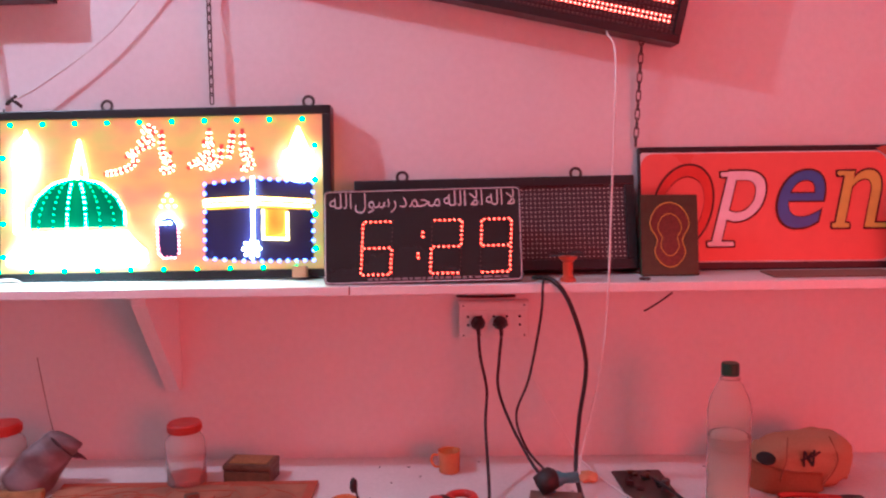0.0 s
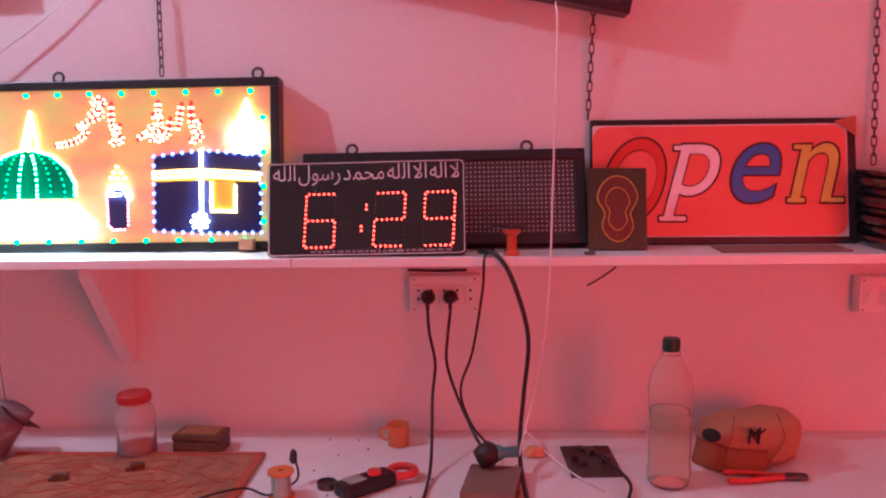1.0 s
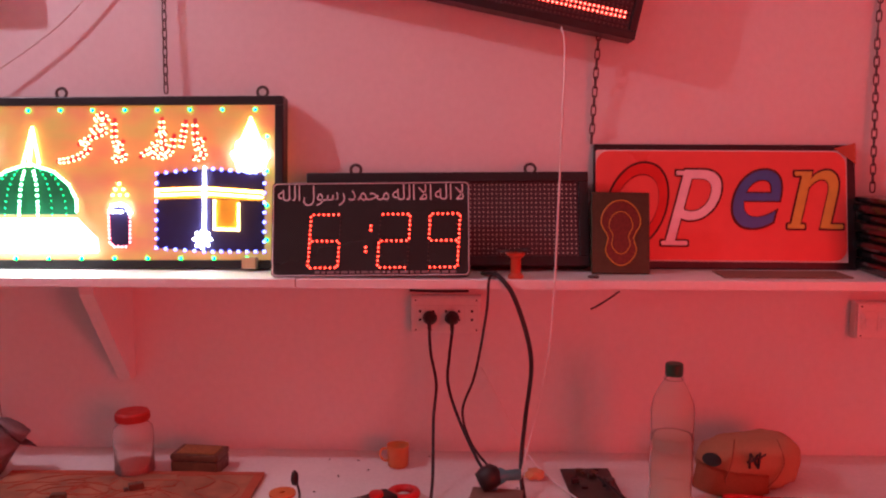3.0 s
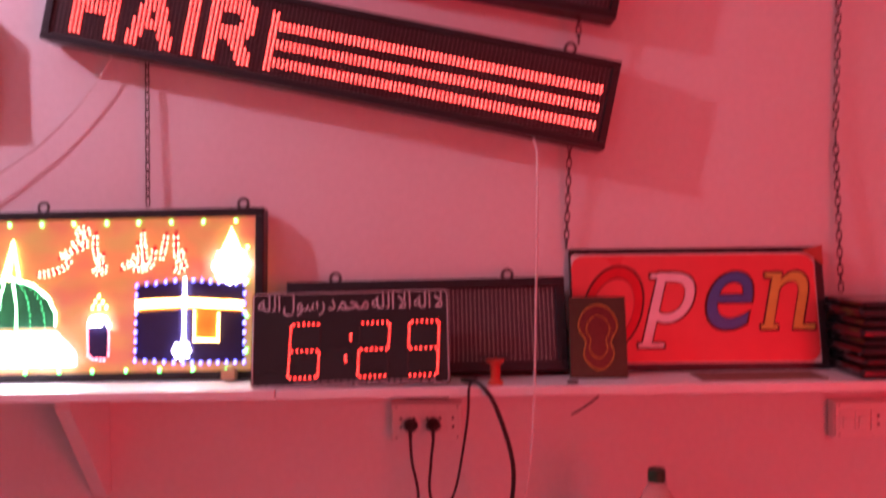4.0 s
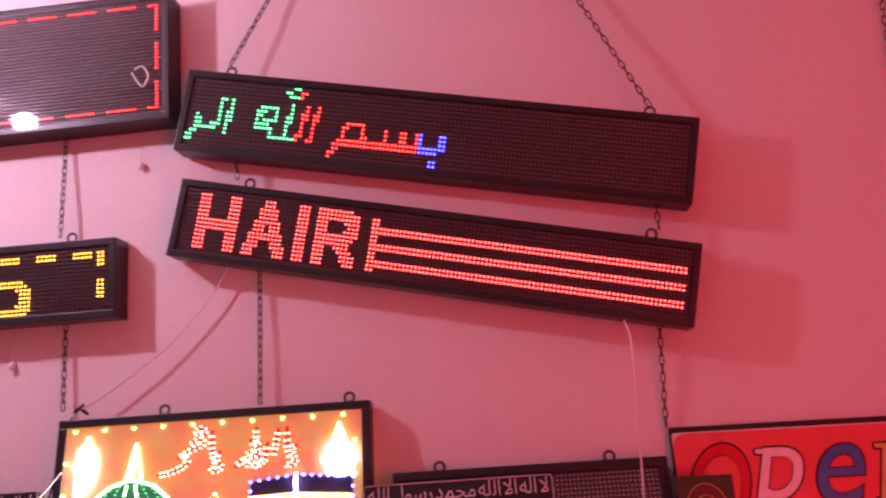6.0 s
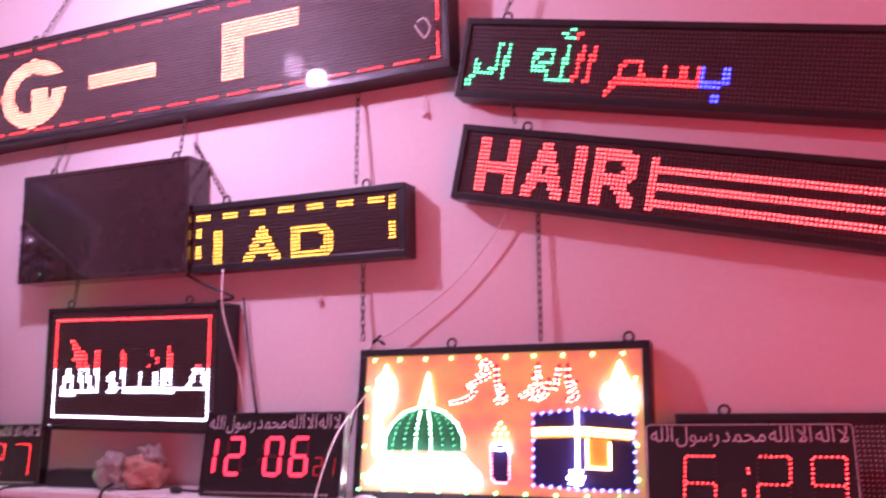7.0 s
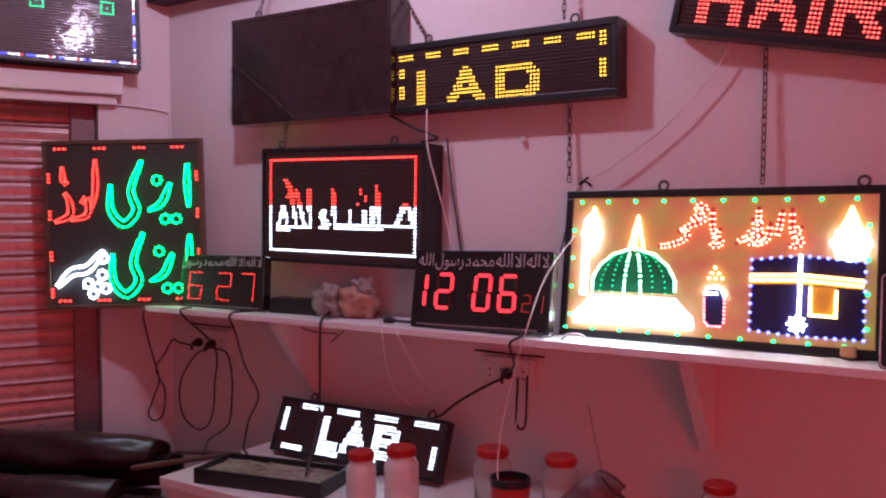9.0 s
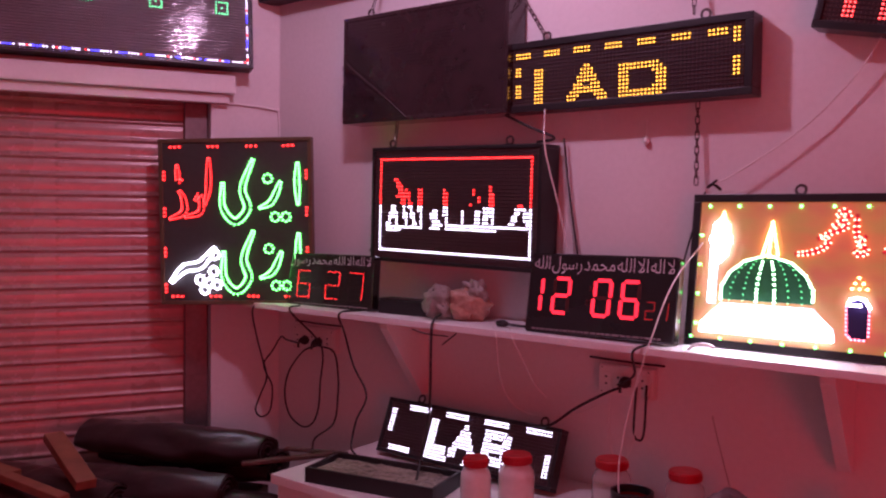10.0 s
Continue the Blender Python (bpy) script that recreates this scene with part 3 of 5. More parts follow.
def outline(points, wide, pitch=0.0098):
    """Dots down both sides of a tapering stroke; points run 0 to 1 across and down the sign."""
    line = glide([(-w / 2 + a * w, 0, h / 2 - b * h) for a, b in points], 10)
    total = sum((q - p).length for p, q in zip(line, line[1:]))
    out, done, nxt = [], 0.0, 0.0
    for p, q in zip(line, line[1:]):
        step = (q - p).length
        side = Vector((-(q - p).z, 0, (q - p).x)).normalized()
        while nxt <= done + step:
            t = (nxt - done) / step
            half = wide * (0.35 + 0.65 * math.sin(math.pi * min(nxt / total, 1)))
            for s in (-1, 1):
                d = p.lerp(q, t) + side * half * s
                out.append((d.x, d.z))
            nxt += pitch
        done += step
    return out


def lozenge(a, b, r=0.016):
    return [(-w / 2 + a * w + r * math.cos(k * math.pi / 4), h / 2 - b * h + r * math.sin(k * math.pi / 4)) for k in range(8)]


green = []
for dy in (0.0, 0.42):
    green += outline([(0.42, 0.27 + dy * 0.98), (0.42, 0.42 + dy), (0.5, 0.5 + dy), (0.58, 0.42 + dy), (0.55, 0.3 + dy), (0.62, 0.13 + dy)], 0.012)
    green += outline([(0.66, 0.42 + dy), (0.74, 0.38 + dy), (0.8, 0.26 + dy)], 0.01)
    green += outline([(0.91, 0.4 + dy), (0.905, 0.26 + dy), (0.91, 0.15 + dy)], 0.009)
    green += lozenge(0.715, 0.245 + dy) + lozenge(0.76, 0.475 + dy * 0.98) + lozenge(0.83, 0.475 + dy * 0.98)
diodes("green_stroke_light", green, HOTGREEN, izi, 0.0044, 0.005, "green outlined strokes of light", bulge=3.2)
red = outline([(0.33, 0.12), (0.325, 0.3), (0.3, 0.4)], 0.009) + outline([(0.17, 0.47), (0.27, 0.44), (0.27, 0.34), (0.23, 0.38)], 0.009)
red += outline([(0.07, 0.48), (0.16, 0.44), (0.16, 0.36), (0.13, 0.31)], 0.01) + outline([(0.12, 0.16), (0.13, 0.25), (0.16, 0.24)], 0.007)
diodes("red_stroke_light", red, RED_L, izi, 0.004, 0.005, "red outlined strokes of light", bulge=3.2)
white = outline([(0.07, 0.86), (0.16, 0.78), (0.26, 0.76), (0.36, 0.66)], 0.014, 0.006)
for a, b in ((0.26, 0.85), (0.32, 0.87), (0.29, 0.91), (0.35, 0.8), (0.37, 0.88), (0.36, 0.7)):
    white += lozenge(a, b)
diodes("white_stroke_light", white, HOTWHITE, izi, 0.0046, 0.005, "white outlined strokes of light", bulge=3.2)
marks = [(-w / 2 + (a + d) * w, h / 2 - b * h) for a in (0.08, 0.33, 0.58, 0.82) for b in (0.05, 0.95) for d in (0, 0.03, 0.06)]
marks += [(-w / 2 + a * w, h / 2 - (b + d) * h) for a in (0.035, 0.965) for b in (0.2, 0.42, 0.66, 0.88) for d in (0, 0.022, 0.044)]
diodes("border_light_marking", marks, RED_L, izi, 0.0048, 0.005, "red groups of border lights", bulge=3.2)

# colour-bordered sign over the shutter
tl, tr, bl = (WEST @ Vector(p) for p in ((1.72, -0.072, 2.5), (0.125, -0.072, 2.5), (1.72, -0.11, 2.12)))
root, w, h = sign_case("colour_border_sign", "wide black sign with small square figures and a many-coloured border", tl, tr, bl, depth=0.07, rim=0.016, hangers=(-0.3, 0.3), group=HUNG)
C, R = 156, 34
rim_cells = dashes(C, R, 9, 1, 1, inset=0)
squares = set()
for c0 in range(6, 150, 23):
    squares |= {(c0 + a, 12 + b) for a in range(5) for b in range(5) if a in (0, 4) or b in (0, 4)} | {(c0 + 2, 14)}
matrix_face(root, w, h, 0.016, C, R, {GREEN_L: squares, BLUE_L: {c for c in rim_cells if (c[0] + c[1]) % 9 in (0, 1, 2)},
                                     RED_L: {c for c in rim_cells if (c[0] + c[1]) % 9 == 7}, WHITE_L: rim_cells})

cover = part("clear_cover", block(-w / 2 + 0.008, w / 2 - 0.008, -0.006, -0.003, -h / 2 + 0.008, h / 2 - 0.008), crinkled(clear("clear_film_cover", (0.95, 0.95, 0.97), 0.05, 1.0, 1.3), 26, 0.35), root, "clear glossy film cover")
cover.visible_shadow = False

# sign lying against the wall on the worktop
root, w, h = sign_case("white_message_sign", "black message sign with bright white letters leaning on the worktop", (-2.108, -0.122, 0.986), (-1.452, -0.124, 0.988), (-2.1, -0.19, 0.822),
                       depth=0.04, rim=0.012, hangers=(-0.33, 0.38))
cells = capitals("L", 19, 4, 5, 8, 8, 2.1) | capitals("AB", 28, 4, 7, 8, 5, 2.1)
cells |= {(c, j) for c in range(64) for j in (0, 1) if (c - 8) % 15 < 9 and 8 <= c < 63} | {(c, j) for c in range(62) for j in (14, 15) if (c - 3) % 15 < 9}
cells |= {(c, j) for c in (1, 2) for j in range(2, 10)} | {(c, j) for c in (61, 62) for j in range(7, 14)}
matrix_face(root, w, h, 0.012, 64, 16, {WHITE_L: cells}, r=0.0027)

# dot-matrix sign on the shelf behind the clock
root, w, h = sign_case("dot_matrix_sign", "switched-off dot matrix sign with pale dots on the shelf", (-0.28, -0.06, 1.482), (0.358, -0.06, 1.486), (-0.277, -0.12, 1.276),
                       depth=0.05, rim=0.022, hangers=(-0.33, 0.3), face=mat("grey_matrix_plate", (0.05, 0.04, 0.046), 0.5, grain=120, spread=0.25))
matrix_face(root, w, h, 0.024, 60, 16, {}, 0.006, UNLITW, 0.0024, False)


# ---- prayer clocks ----
DIMPRINT = mat("dim_print", (0.22, 0.2, 0.21), 0.5, bump=0)
PHRASE = "لا اله الا الله محمد رسول الله"


def clock(label, tl, tr, bl, digits, colons, pad, size, r, segment=False, thick=0.03, rim_pipe=False, lit_colon=False):
    m, w, h = face_pose(tl, tr, bl)
    root = thing("digital_wall_clock", label, "clock", m, "clocks on the shelf")
    part("case", slab(round_rect(-w / 2, w / 2, -h / 2, h / 2, 0.01), 0, thick), ACRYL, root)
    part("edge_trim", tube([(x, -0.001, z) for x, z in round_rect(-w / 2 + 0.003, w / 2 - 0.003, -h / 2 + 0.003, h / 2 - 0.003, 0.009)] + [(w / 2 - 0.003, -0.001, h / 2 - 0.012)], 0.0012, 5, 0),
         SILVER if rim_pipe else BLACKAL, root)
    writing("heading", joined(PHRASE), SILVER, root, -w * 0.47, w * 0.47, h * 0.25, h * 0.47, -0.001, fat=-0.004, label="silver Arabic heading", space=0.25)
    on, off = [], []
    for c, x in digits:
        a, b = digit(c, x * w - w / 2, -h / 2 + pad * h, size[0] * w, size[1] * h, 6)
        on, off = on + a, off + b
    if segment:
        for c, x in digits:
            x0, z0, dw, dh = x * w - w / 2, -h / 2 + pad * h, size[0] * w, size[1] * h
            bars = {"a": (0, dw, dh, dh), "d": (0, dw, 0, 0), "g": (0, dw, dh / 2, dh / 2), "b": (dw, dw, dh / 2, dh), "c": (dw, dw, 0, dh / 2), "e": (0, 0, 0, dh / 2), "f": (0, 0, dh / 2, dh)}
            for s, (a0, a1, b0, b1) in bars.items():
                if c == "1" and s not in "bc":
                    continue
                g = 0.005
                sk = 0.08 * (b0 + b1) / 2
                if a0 == a1:
                    o = [(x0 + sk + a0 - g, z0 + b0 + g), (x0 + sk + a0, z0 + b0 + 0.002), (x0 + sk + a0 + g, z0 + b0 + g), (x0 + sk + a0 + g, z0 + b1 - g), (x0 + sk + a0, z0 + b1 - 0.002), (x0 + sk + a0 - g, z0 + b1 - g)]
                else:
                    o = [(x0 + sk + a0 + 0.002, z0 + b0), (x0 + sk + a0 + g, z0 + b0 - g), (x0 + sk + a1 - g, z0 + b0 - g), (x0 + sk + a1 - 0.002, z0 + b0), (x0 + sk + a1 - g, z0 + b0 + g), (x0 + sk + a0 + g, z0 + b0 + g)]
                part("lit_segment" if s in SEG[c] else "unlit_segment", slab(o, -0.002, 0.001), REDSEG if s in SEG[c] else GHOST, root)
        small, dim = [], []
        for c, x in (("2", 0.81), ("1", 0.895)):
            a, b = digit(c, x * w - w / 2, -h / 2 + pad * h, 0.05 * w, 0.2 * h, 5)
            small, dim = small + a, dim + b
        diodes("seconds", small, SECONDS, root, 0.002, -0.001, "dim seconds digits")
    else:
        diodes("lit_dot_pattern", on, RED_L, root, r, -0.001, "red dotted digits")
        diodes("unlit_dot_pattern", off, GHOST, root, r * 0.8, -0.001)
    for z in (pad + size[1] * 0.3, pad + size[1] * 0.7):
        diodes("colon_dot", [(colons * w - w / 2 + 0.05 * z, -h / 2 + z * h), (colons * w - w / 2 + 0.05 * z, -h / 2 + z * h + 0.009)], RED_L if lit_colon else GHOST, root, r * 1.1, -0.001, kind="")
    bm = bmesh.new()
    random.seed(7)
    x = -w * 0.28 if not segment else -w * 0.45
    while x < w * 0.42:
        step = random.uniform(0.006, 0.02)
        block(x, x + step, -0.0015, 0.001, -h * 0.465, -h * 0.44, 0, bm)
        x += step + 0.004
    part("small_print", bm, DIMPRINT, root, "line of unreadable small print")
    return root, w, h


clock("black digital clock with red dotted figures leaning on a matrix sign", (-0.333, -0.17, 1.464), (0.092, -0.17, 1.469), (-0.320, -0.215, 1.266),
      (("6", 0.185), ("2", 0.535), ("9", 0.785)), 0.445, 0.095, (0.15, 0.56), 0.0026, rim_pipe=True, lit_colon=True)
clock("small black digital clock with red dotted figures", (-2.64, -0.15, 1.445), (-2.155, -0.15, 1.452), (-2.60, -0.165, 1.266),
      (("6", 0.245), ("2", 0.54), ("7", 0.765)), 0.46, 0.17, (0.13, 0.5), 0.0019)
clock("black digital clock with red lit figures and seconds", (-1.546, -0.15, 1.485), (-1.105, -0.15, 1.491), (-1.538, -0.19, 1.266),
      (("1", -0.015), ("2", 0.18), ("0", 0.462), ("6", 0.645)), 0.38, 0.265, (0.105, 0.425), 0.004, segment=True)

# ---- picture sign with a glowing print ----
m, w, h = face_pose((-1.11, -0.06, 1.653), (-0.329, -0.06, 1.656), (-1.10, -0.115, 1.266))
pic = thing("picture_sign", "picture sign with green dome, dark cube, green lights and a glowing print", "sign", m)
rim = 0.02
for a in ((-w / 2, w / 2, 0, 0.05, h / 2 - rim, h / 2), (-w / 2, w / 2, 0, 0.05, -h / 2, -h / 2 + rim)):
    part("frame_rail", block(*a, 0.0025), BLACKAL, pic)
for a in ((-w / 2, -w / 2 + rim, 0.001, 0.049, -h / 2 + rim, h / 2 - rim), (w / 2 - rim, w / 2, 0.001, 0.049, -h / 2 + rim, h / 2 - rim)):
    part("frame_stile", block(*a, 0.0025), BLACKAL, pic)
PRINT = mat("glowing_warm_print", (0.42, 0.25, 0.12), 0.35, grain=20, spread=0.1, blotch=4, bump=0.03)
_b = PRINT.node_tree.nodes["Principled BSDF"]
# emission stands in for the diodes' light falling on the print
_b.inputs["Emission Strength"].default_value = 0.29
_n, _r = PRINT.node_tree.nodes.new("ShaderNodeTexNoise"), PRINT.node_tree.nodes.new("ShaderNodeValToRGB")
_n.inputs["Scale"].default_value = 5.5
# olive, orange and red mottling imitates the tints the diodes cast
_r.color_ramp.elements[0].position, _r.color_ramp.elements[0].color = 0.35, (0.75, 0.5, 0.09, 1)
_r.color_ramp.elements[1].position, _r.color_ramp.elements[1].color = 0.65, (1.0, 0.17, 0.1, 1)
_r.color_ramp.elements.new(0.5).color = (1.0, 0.37, 0.09, 1)
PRINT.node_tree.links.new(_n.outputs["Fac"], _r.inputs["Fac"])
PRINT.node_tree.links.new(_r.outputs["Color"], _b.inputs["Emission Color"])
part("printed_panel", block(-w / 2 + rim, w / 2 - rim, 0.006, 0.045, -h / 2 + rim, h / 2 - rim), PRINT, pic)
for x in (-0.17, 0.43):
    hanger(pic, x * w, h / 2)


def on_pic(u, v):
    return (-w / 2 + u * w, h / 2 - v * h)


def shape(name, pts, colour, y=0.004, label=""):
    return part(name, slab([on_pic(*p) for p in pts], y, 0.0065), colour, pic, label)


DOMEG = mat("green_print", (0.015, 0.2, 0.09), 0.35, bump=0)
NAVY = mat("navy_print", (0.02, 0.015, 0.07), 0.35, bump=0)
WHITEPR = mat("white_print", (0.78, 0.78, 0.74), 0.35, bump=0)
GOLDPR = mat("gold_print", (0.6, 0.36, 0.06), 0.35, bump=0)
dome = [(0.112, 0.685), (0.112, 0.6), (0.135, 0.51), (0.18, 0.435), (0.252, 0.39), (0.325, 0.435), (0.37, 0.51), (0.394, 0.6), (0.394, 0.685)]
shape("dome", dome, DOMEG, label="green ribbed dome")
shape("base", [(0.045, 0.905), (0.06, 0.84), (0.11, 0.765), (0.112, 0.705), (0.398, 0.705), (0.425, 0.765), (0.457, 0.82), (0.463, 0.9)], WHITEPR, label="white arcade under the dome")
shape("minaret", [(0.066, 0.72), (0.066, 0.42), (0.064, 0.3), (0.08, 0.2), (0.1, 0.13), (0.12, 0.2), (0.136, 0.3), (0.125, 0.4), (0.096, 0.47), (0.096, 0.72)], WHITEPR)
shape("minaret", [(0.875, 0.44), (0.85, 0.36), (0.86, 0.28), (0.89, 0.22), (0.905, 0.13), (0.92, 0.22), (0.95, 0.28), (0.96, 0.36), (0.935, 0.44)], WHITEPR)
shape("cube", [(0.63, 0.88), (0.63, 0.45), (0.77, 0.42), (0.945, 0.45), (0.945, 0.9), (0.77, 0.9)], NAVY, label="dark cube building")
shape("band", [(0.63, 0.6), (0.63, 0.53), (0.77, 0.52), (0.945, 0.545), (0.945, 0.61), (0.77, 0.59)], GOLDPR, 0.003)
shape("door_panel", [(0.8, 0.77), (0.8, 0.6), (0.87, 0.605), (0.87, 0.775)], GOLDPR, 0.003)
BOTTLE = [(0.489, 0.68), (0.493, 0.846), (0.507, 0.873), (0.541, 0.873), (0.553, 0.846), (0.552, 0.68), (0.54, 0.638), (0.52, 0.627), (0.5, 0.638)]
shape("lantern", BOTTLE[::-1], NAVY)


def line_of(pts, pitch):
    out = []
    for a, b in zip(pts, pts[1:]):
        a, b = Vector((*on_pic(*a), 0)), Vector((*on_pic(*b), 0))
        n = max(1, round((b - a).length / pitch))
        out += [tuple(a.lerp(b, k / n)[:2]) for k in range(n)]
    return out


g = [on_pic(0.057 + 0.0955 * k, 0.078) for k in range(10)] + [on_pic(0.022 + 0.097 * k, 0.94) for k in range(10)]
g += [on_pic(0.035, 0.08 + 0.193 * k) for k in range(1, 5)] + [on_pic(0.952, 0.034 + 0.2 * k) for k in range(1, 5)]
for p in g:
    diodes("border_light", [p], HOTGREEN, pic, 0.0046, 0.004, kind="", bulge=2.4)
ribs = line_of(dome[:4], 0.009) + line_of(dome[3:6], 0.009) + line_of(dome[5:], 0.009)
dim_ribs = []
for k in (-0.8, -0.5, 0.5, 0.8):
    dim_ribs += line_of([(0.252 + k * 0.14 * math.sin(a), 0.685 - 0.295 * math.cos(a)) for a in [math.pi / 2 - q * math.pi / 12 for q in range(6)]], 0.013)
diodes("dome_dot_light", dim_ribs, GREEN_L, pic, 0.0018, 0.003, "small green dots down the dome")
for k in (-0.2, 0.2):
    ribs += line_of([(0.252 + k * 0.14 * math.sin(a), 0.685 - 0.29 * math.cos(a)) for a in [math.pi / 2 - q * math.pi / 12 for q in range(6)]], 0.011)
diodes("dome_rib_light", ribs, glow("pale_green_diode", (0.35, 1.0, 0.5), 12), pic, 0.0035, 0.003, "pale green lights on the dome ribs")
white = [on_pic(0.253 + (a - 15.5) * (0.0088 + 0.004 * min(b / 8, 1)), 0.725 + 0.0155 * b) for a in range(32) for b in range(12)]
for cu, cv, ru, rv in ((0.1, 0.3, 0.031, 0.14), (0.905, 0.34, 0.05, 0.1)):
    white += [on_pic(cu + ru * a / 4, cv + rv * b / 9) for a in range(-4, 5) for b in range(-9, 10) if (a / 4) ** 2 + (b / 9) ** 2 <= 1.02]
white += [on_pic(0.075 + d, 0.42 + 0.02 * k) for k in range(15) for d in (0, 0.011)]
white += line_of([(0.77, 0.42), (0.77, 0.8)], 0.006)
white += [(on_pic(0.765, 0.83)[0] + q * 0.006 * math.cos(a), on_pic(0.765, 0.83)[1] + q * 0.006 * math.sin(a)) for q in range(4) for a in [k * math.pi / 4 for k in range(8)]]
white += line_of(BOTTLE[5:] + BOTTLE[:1], 0.008) + line_of([(0.5, 0.67), (0.54, 0.67)], 0.01)
diodes("white_light_field", white, glow("fierce_white_diode", (0.84, 0.92, 1.0), 26), pic, 0.004, 0.002, "dense white lights", bulge=2.4)
warm = line_of([(0.235, 0.4), (0.262, 0.18), (0.285, 0.4)], 0.006) + line_of([(0.255, 0.4), (0.262, 0.2)], 0.006)
warm += line_of([(0.085, 0.26), (0.105, 0.12), (0.125, 0.26)], 0.006) + line_of([(0.88, 0.25), (0.905, 0.13), (0.93, 0.25)], 0.006)
warm += [on_pic(u, v) for u, v in ((0.52, 0.507), (0.51, 0.54), (0.532, 0.54), (0.502, 0.573), (0.522, 0.573), (0.543, 0.573))]
warm += line_of([(0.63, 0.545), (0.77, 0.535), (0.945, 0.56)], 0.006) + line_of([(0.63, 0.575), (0.77, 0.565), (0.945, 0.59)], 0.006)
warm += line_of([(0.8, 0.61), (0.8, 0.77), (0.87, 0.775), (0.87, 0.61)], 0.007)
diodes("warm_light_line", warm, glow("warm_diode", (1.0, 0.62, 0.18), 14), pic, 0.0036, 0.002, "warm yellow lights", bulge=2.4)
blue = line_of([(0.63, 0.45), (0.77, 0.42), (0.945, 0.45), (0.945, 0.9), (0.77, 0.9), (0.63, 0.88), (0.63, 0.45)], 0.021)
PALEB = glow("pale_blue_diode", (0.1, 0.12, 1.0), 7, (0.12, 0.15, 0))
for p in blue:
    diodes("cube_light", [p], PALEB, pic, 0.0042, 0.002, kind="")
diodes("lantern_light", line_of(BOTTLE[:6], 0.0095), glow("pink_diode", (1.0, 0.16, 0.22), 8), pic, 0.003, 0.002)
REDPR = mat("glowing_red_print", (0.42, 0.035, 0.04), 0.35, bump=0)
# the words' print glows too, in place of red diode light on it
_p = REDPR.node_tree.nodes["Principled BSDF"]
_p.inputs["Emission Color"].default_value, _p.inputs["Emission Strength"].default_value = (0.5, 0.05, 0.06, 1), 0.25


def pen(line, wide):
    """Both edges of a broad-nibbed stroke along a line in the picture, tapering towards its end."""
    pts = glide([(*on_pic(u, v), 0) for u, v in line], 6)
    left, right = [], []
    for i, p in enumerate(pts):
        d = (pts[min(i + 1, len(pts) - 1)] - pts[max(i - 1, 0)]).normalized()
        half = wide * (0.4 + 0.6 * math.sin(math.pi * (0.15 + 0.75 * i / (len(pts) - 1))))
        left.append(p + half * Vector((-d.y, d.x, 0)))
        right.append(p - half * Vector((-d.y, d.x, 0)))
    return left, right


CALLIGRAPHY = [[[(0.332, 0.377), (0.37, 0.369), (0.412, 0.338), (0.43, 0.293), (0.41, 0.267)], [(0.395, 0.282), (0.434, 0.241), (0.476, 0.204), (0.461, 0.174), (0.435, 0.204)],
                [(0.457, 0.17), (0.482, 0.134), (0.463, 0.107), (0.449, 0.14)]],
               [[(0.504, 0.123), (0.505, 0.234), (0.514, 0.314)], [(0.533, 0.252), (0.519, 0.299), (0.535, 0.35), (0.512, 0.369), (0.502, 0.336)]],
               [[(0.578, 0.357), (0.601, 0.324), (0.631, 0.348), (0.637, 0.277), (0.618, 0.288), (0.614, 0.342)], [(0.644, 0.119), (0.646, 0.216), (0.654, 0.341), (0.635, 0.355)],
                [(0.625, 0.191), (0.639, 0.223), (0.66, 0.205)], [(0.681, 0.216), (0.672, 0.319), (0.654, 0.341)], [(0.715, 0.135), (0.707, 0.234), (0.7, 0.305)]],
               [[(0.741, 0.128), (0.743, 0.251), (0.751, 0.321)], [(0.774, 0.241), (0.755, 0.276), (0.769, 0.339), (0.748, 0.363), (0.734, 0.346)]]]
WORDRED = glow("warm_red_diode", (1.0, 0.18, 0.1), 11, (0, 0.3, 0.15))
for word in CALLIGRAPHY:
    bm, dots = bmesh.new(), []
    for layer, line in enumerate(word):
        left, right = pen(line, 0.0062)
        for a, b, c, d in zip(left, left[1:], right[1:], right):
            bm.faces.new([bm.verts.new((q.x, 0.0045 - 0.0003 * layer, q.y)) for q in (a, b, c, d)])
        for side in pen(line, 0.0052):
            run = 0.0
            for a, b in zip(side, side[1:]):
                run += (b - a).length
                if run > 0.0095:
                    dots.append((b.x, b.y))
                    run = 0.0
    part("word", bm, REDPR, pic, "dark red Arabic word")
    diodes("word_light", dots, WORDRED, pic, 0.003, 0.003, "warm red lights edging the word", bulge=3.0)
part("foot_block", block(w * 0.39, w * 0.43, -0.03, -0.002, -h / 2, -h / 2 + 0.026, 0.002), mat("tan_plastic_foot", (0.5, 0.36, 0.2), 0.4), pic, "tan plastic foot")

# ---- open sign ----
m, w, h = face_pose((0.376, -0.02, 1.548), (0.966, -0.02, 1.545), (0.366, -0.075, 1.268))
sgn = thing("open_sign", "red shop sign with coloured italic letters, corner film peeling", "sign", m)
part("frame", block(-w / 2, w / 2, 0.003, 0.02, -h / 2, h / 2, 0.003), BLACKAL, sgn)
part("white_border", slab(round_rect(-w / 2 + 0.004, w / 2 - 0.02, -h / 2 + 0.017, h / 2 - 0.014, 0.006)[:6 * 3] + [(w / 2 - 0.021, -h / 2 + 0.017)], 0.0005, 0.004), WHITEV, sgn)
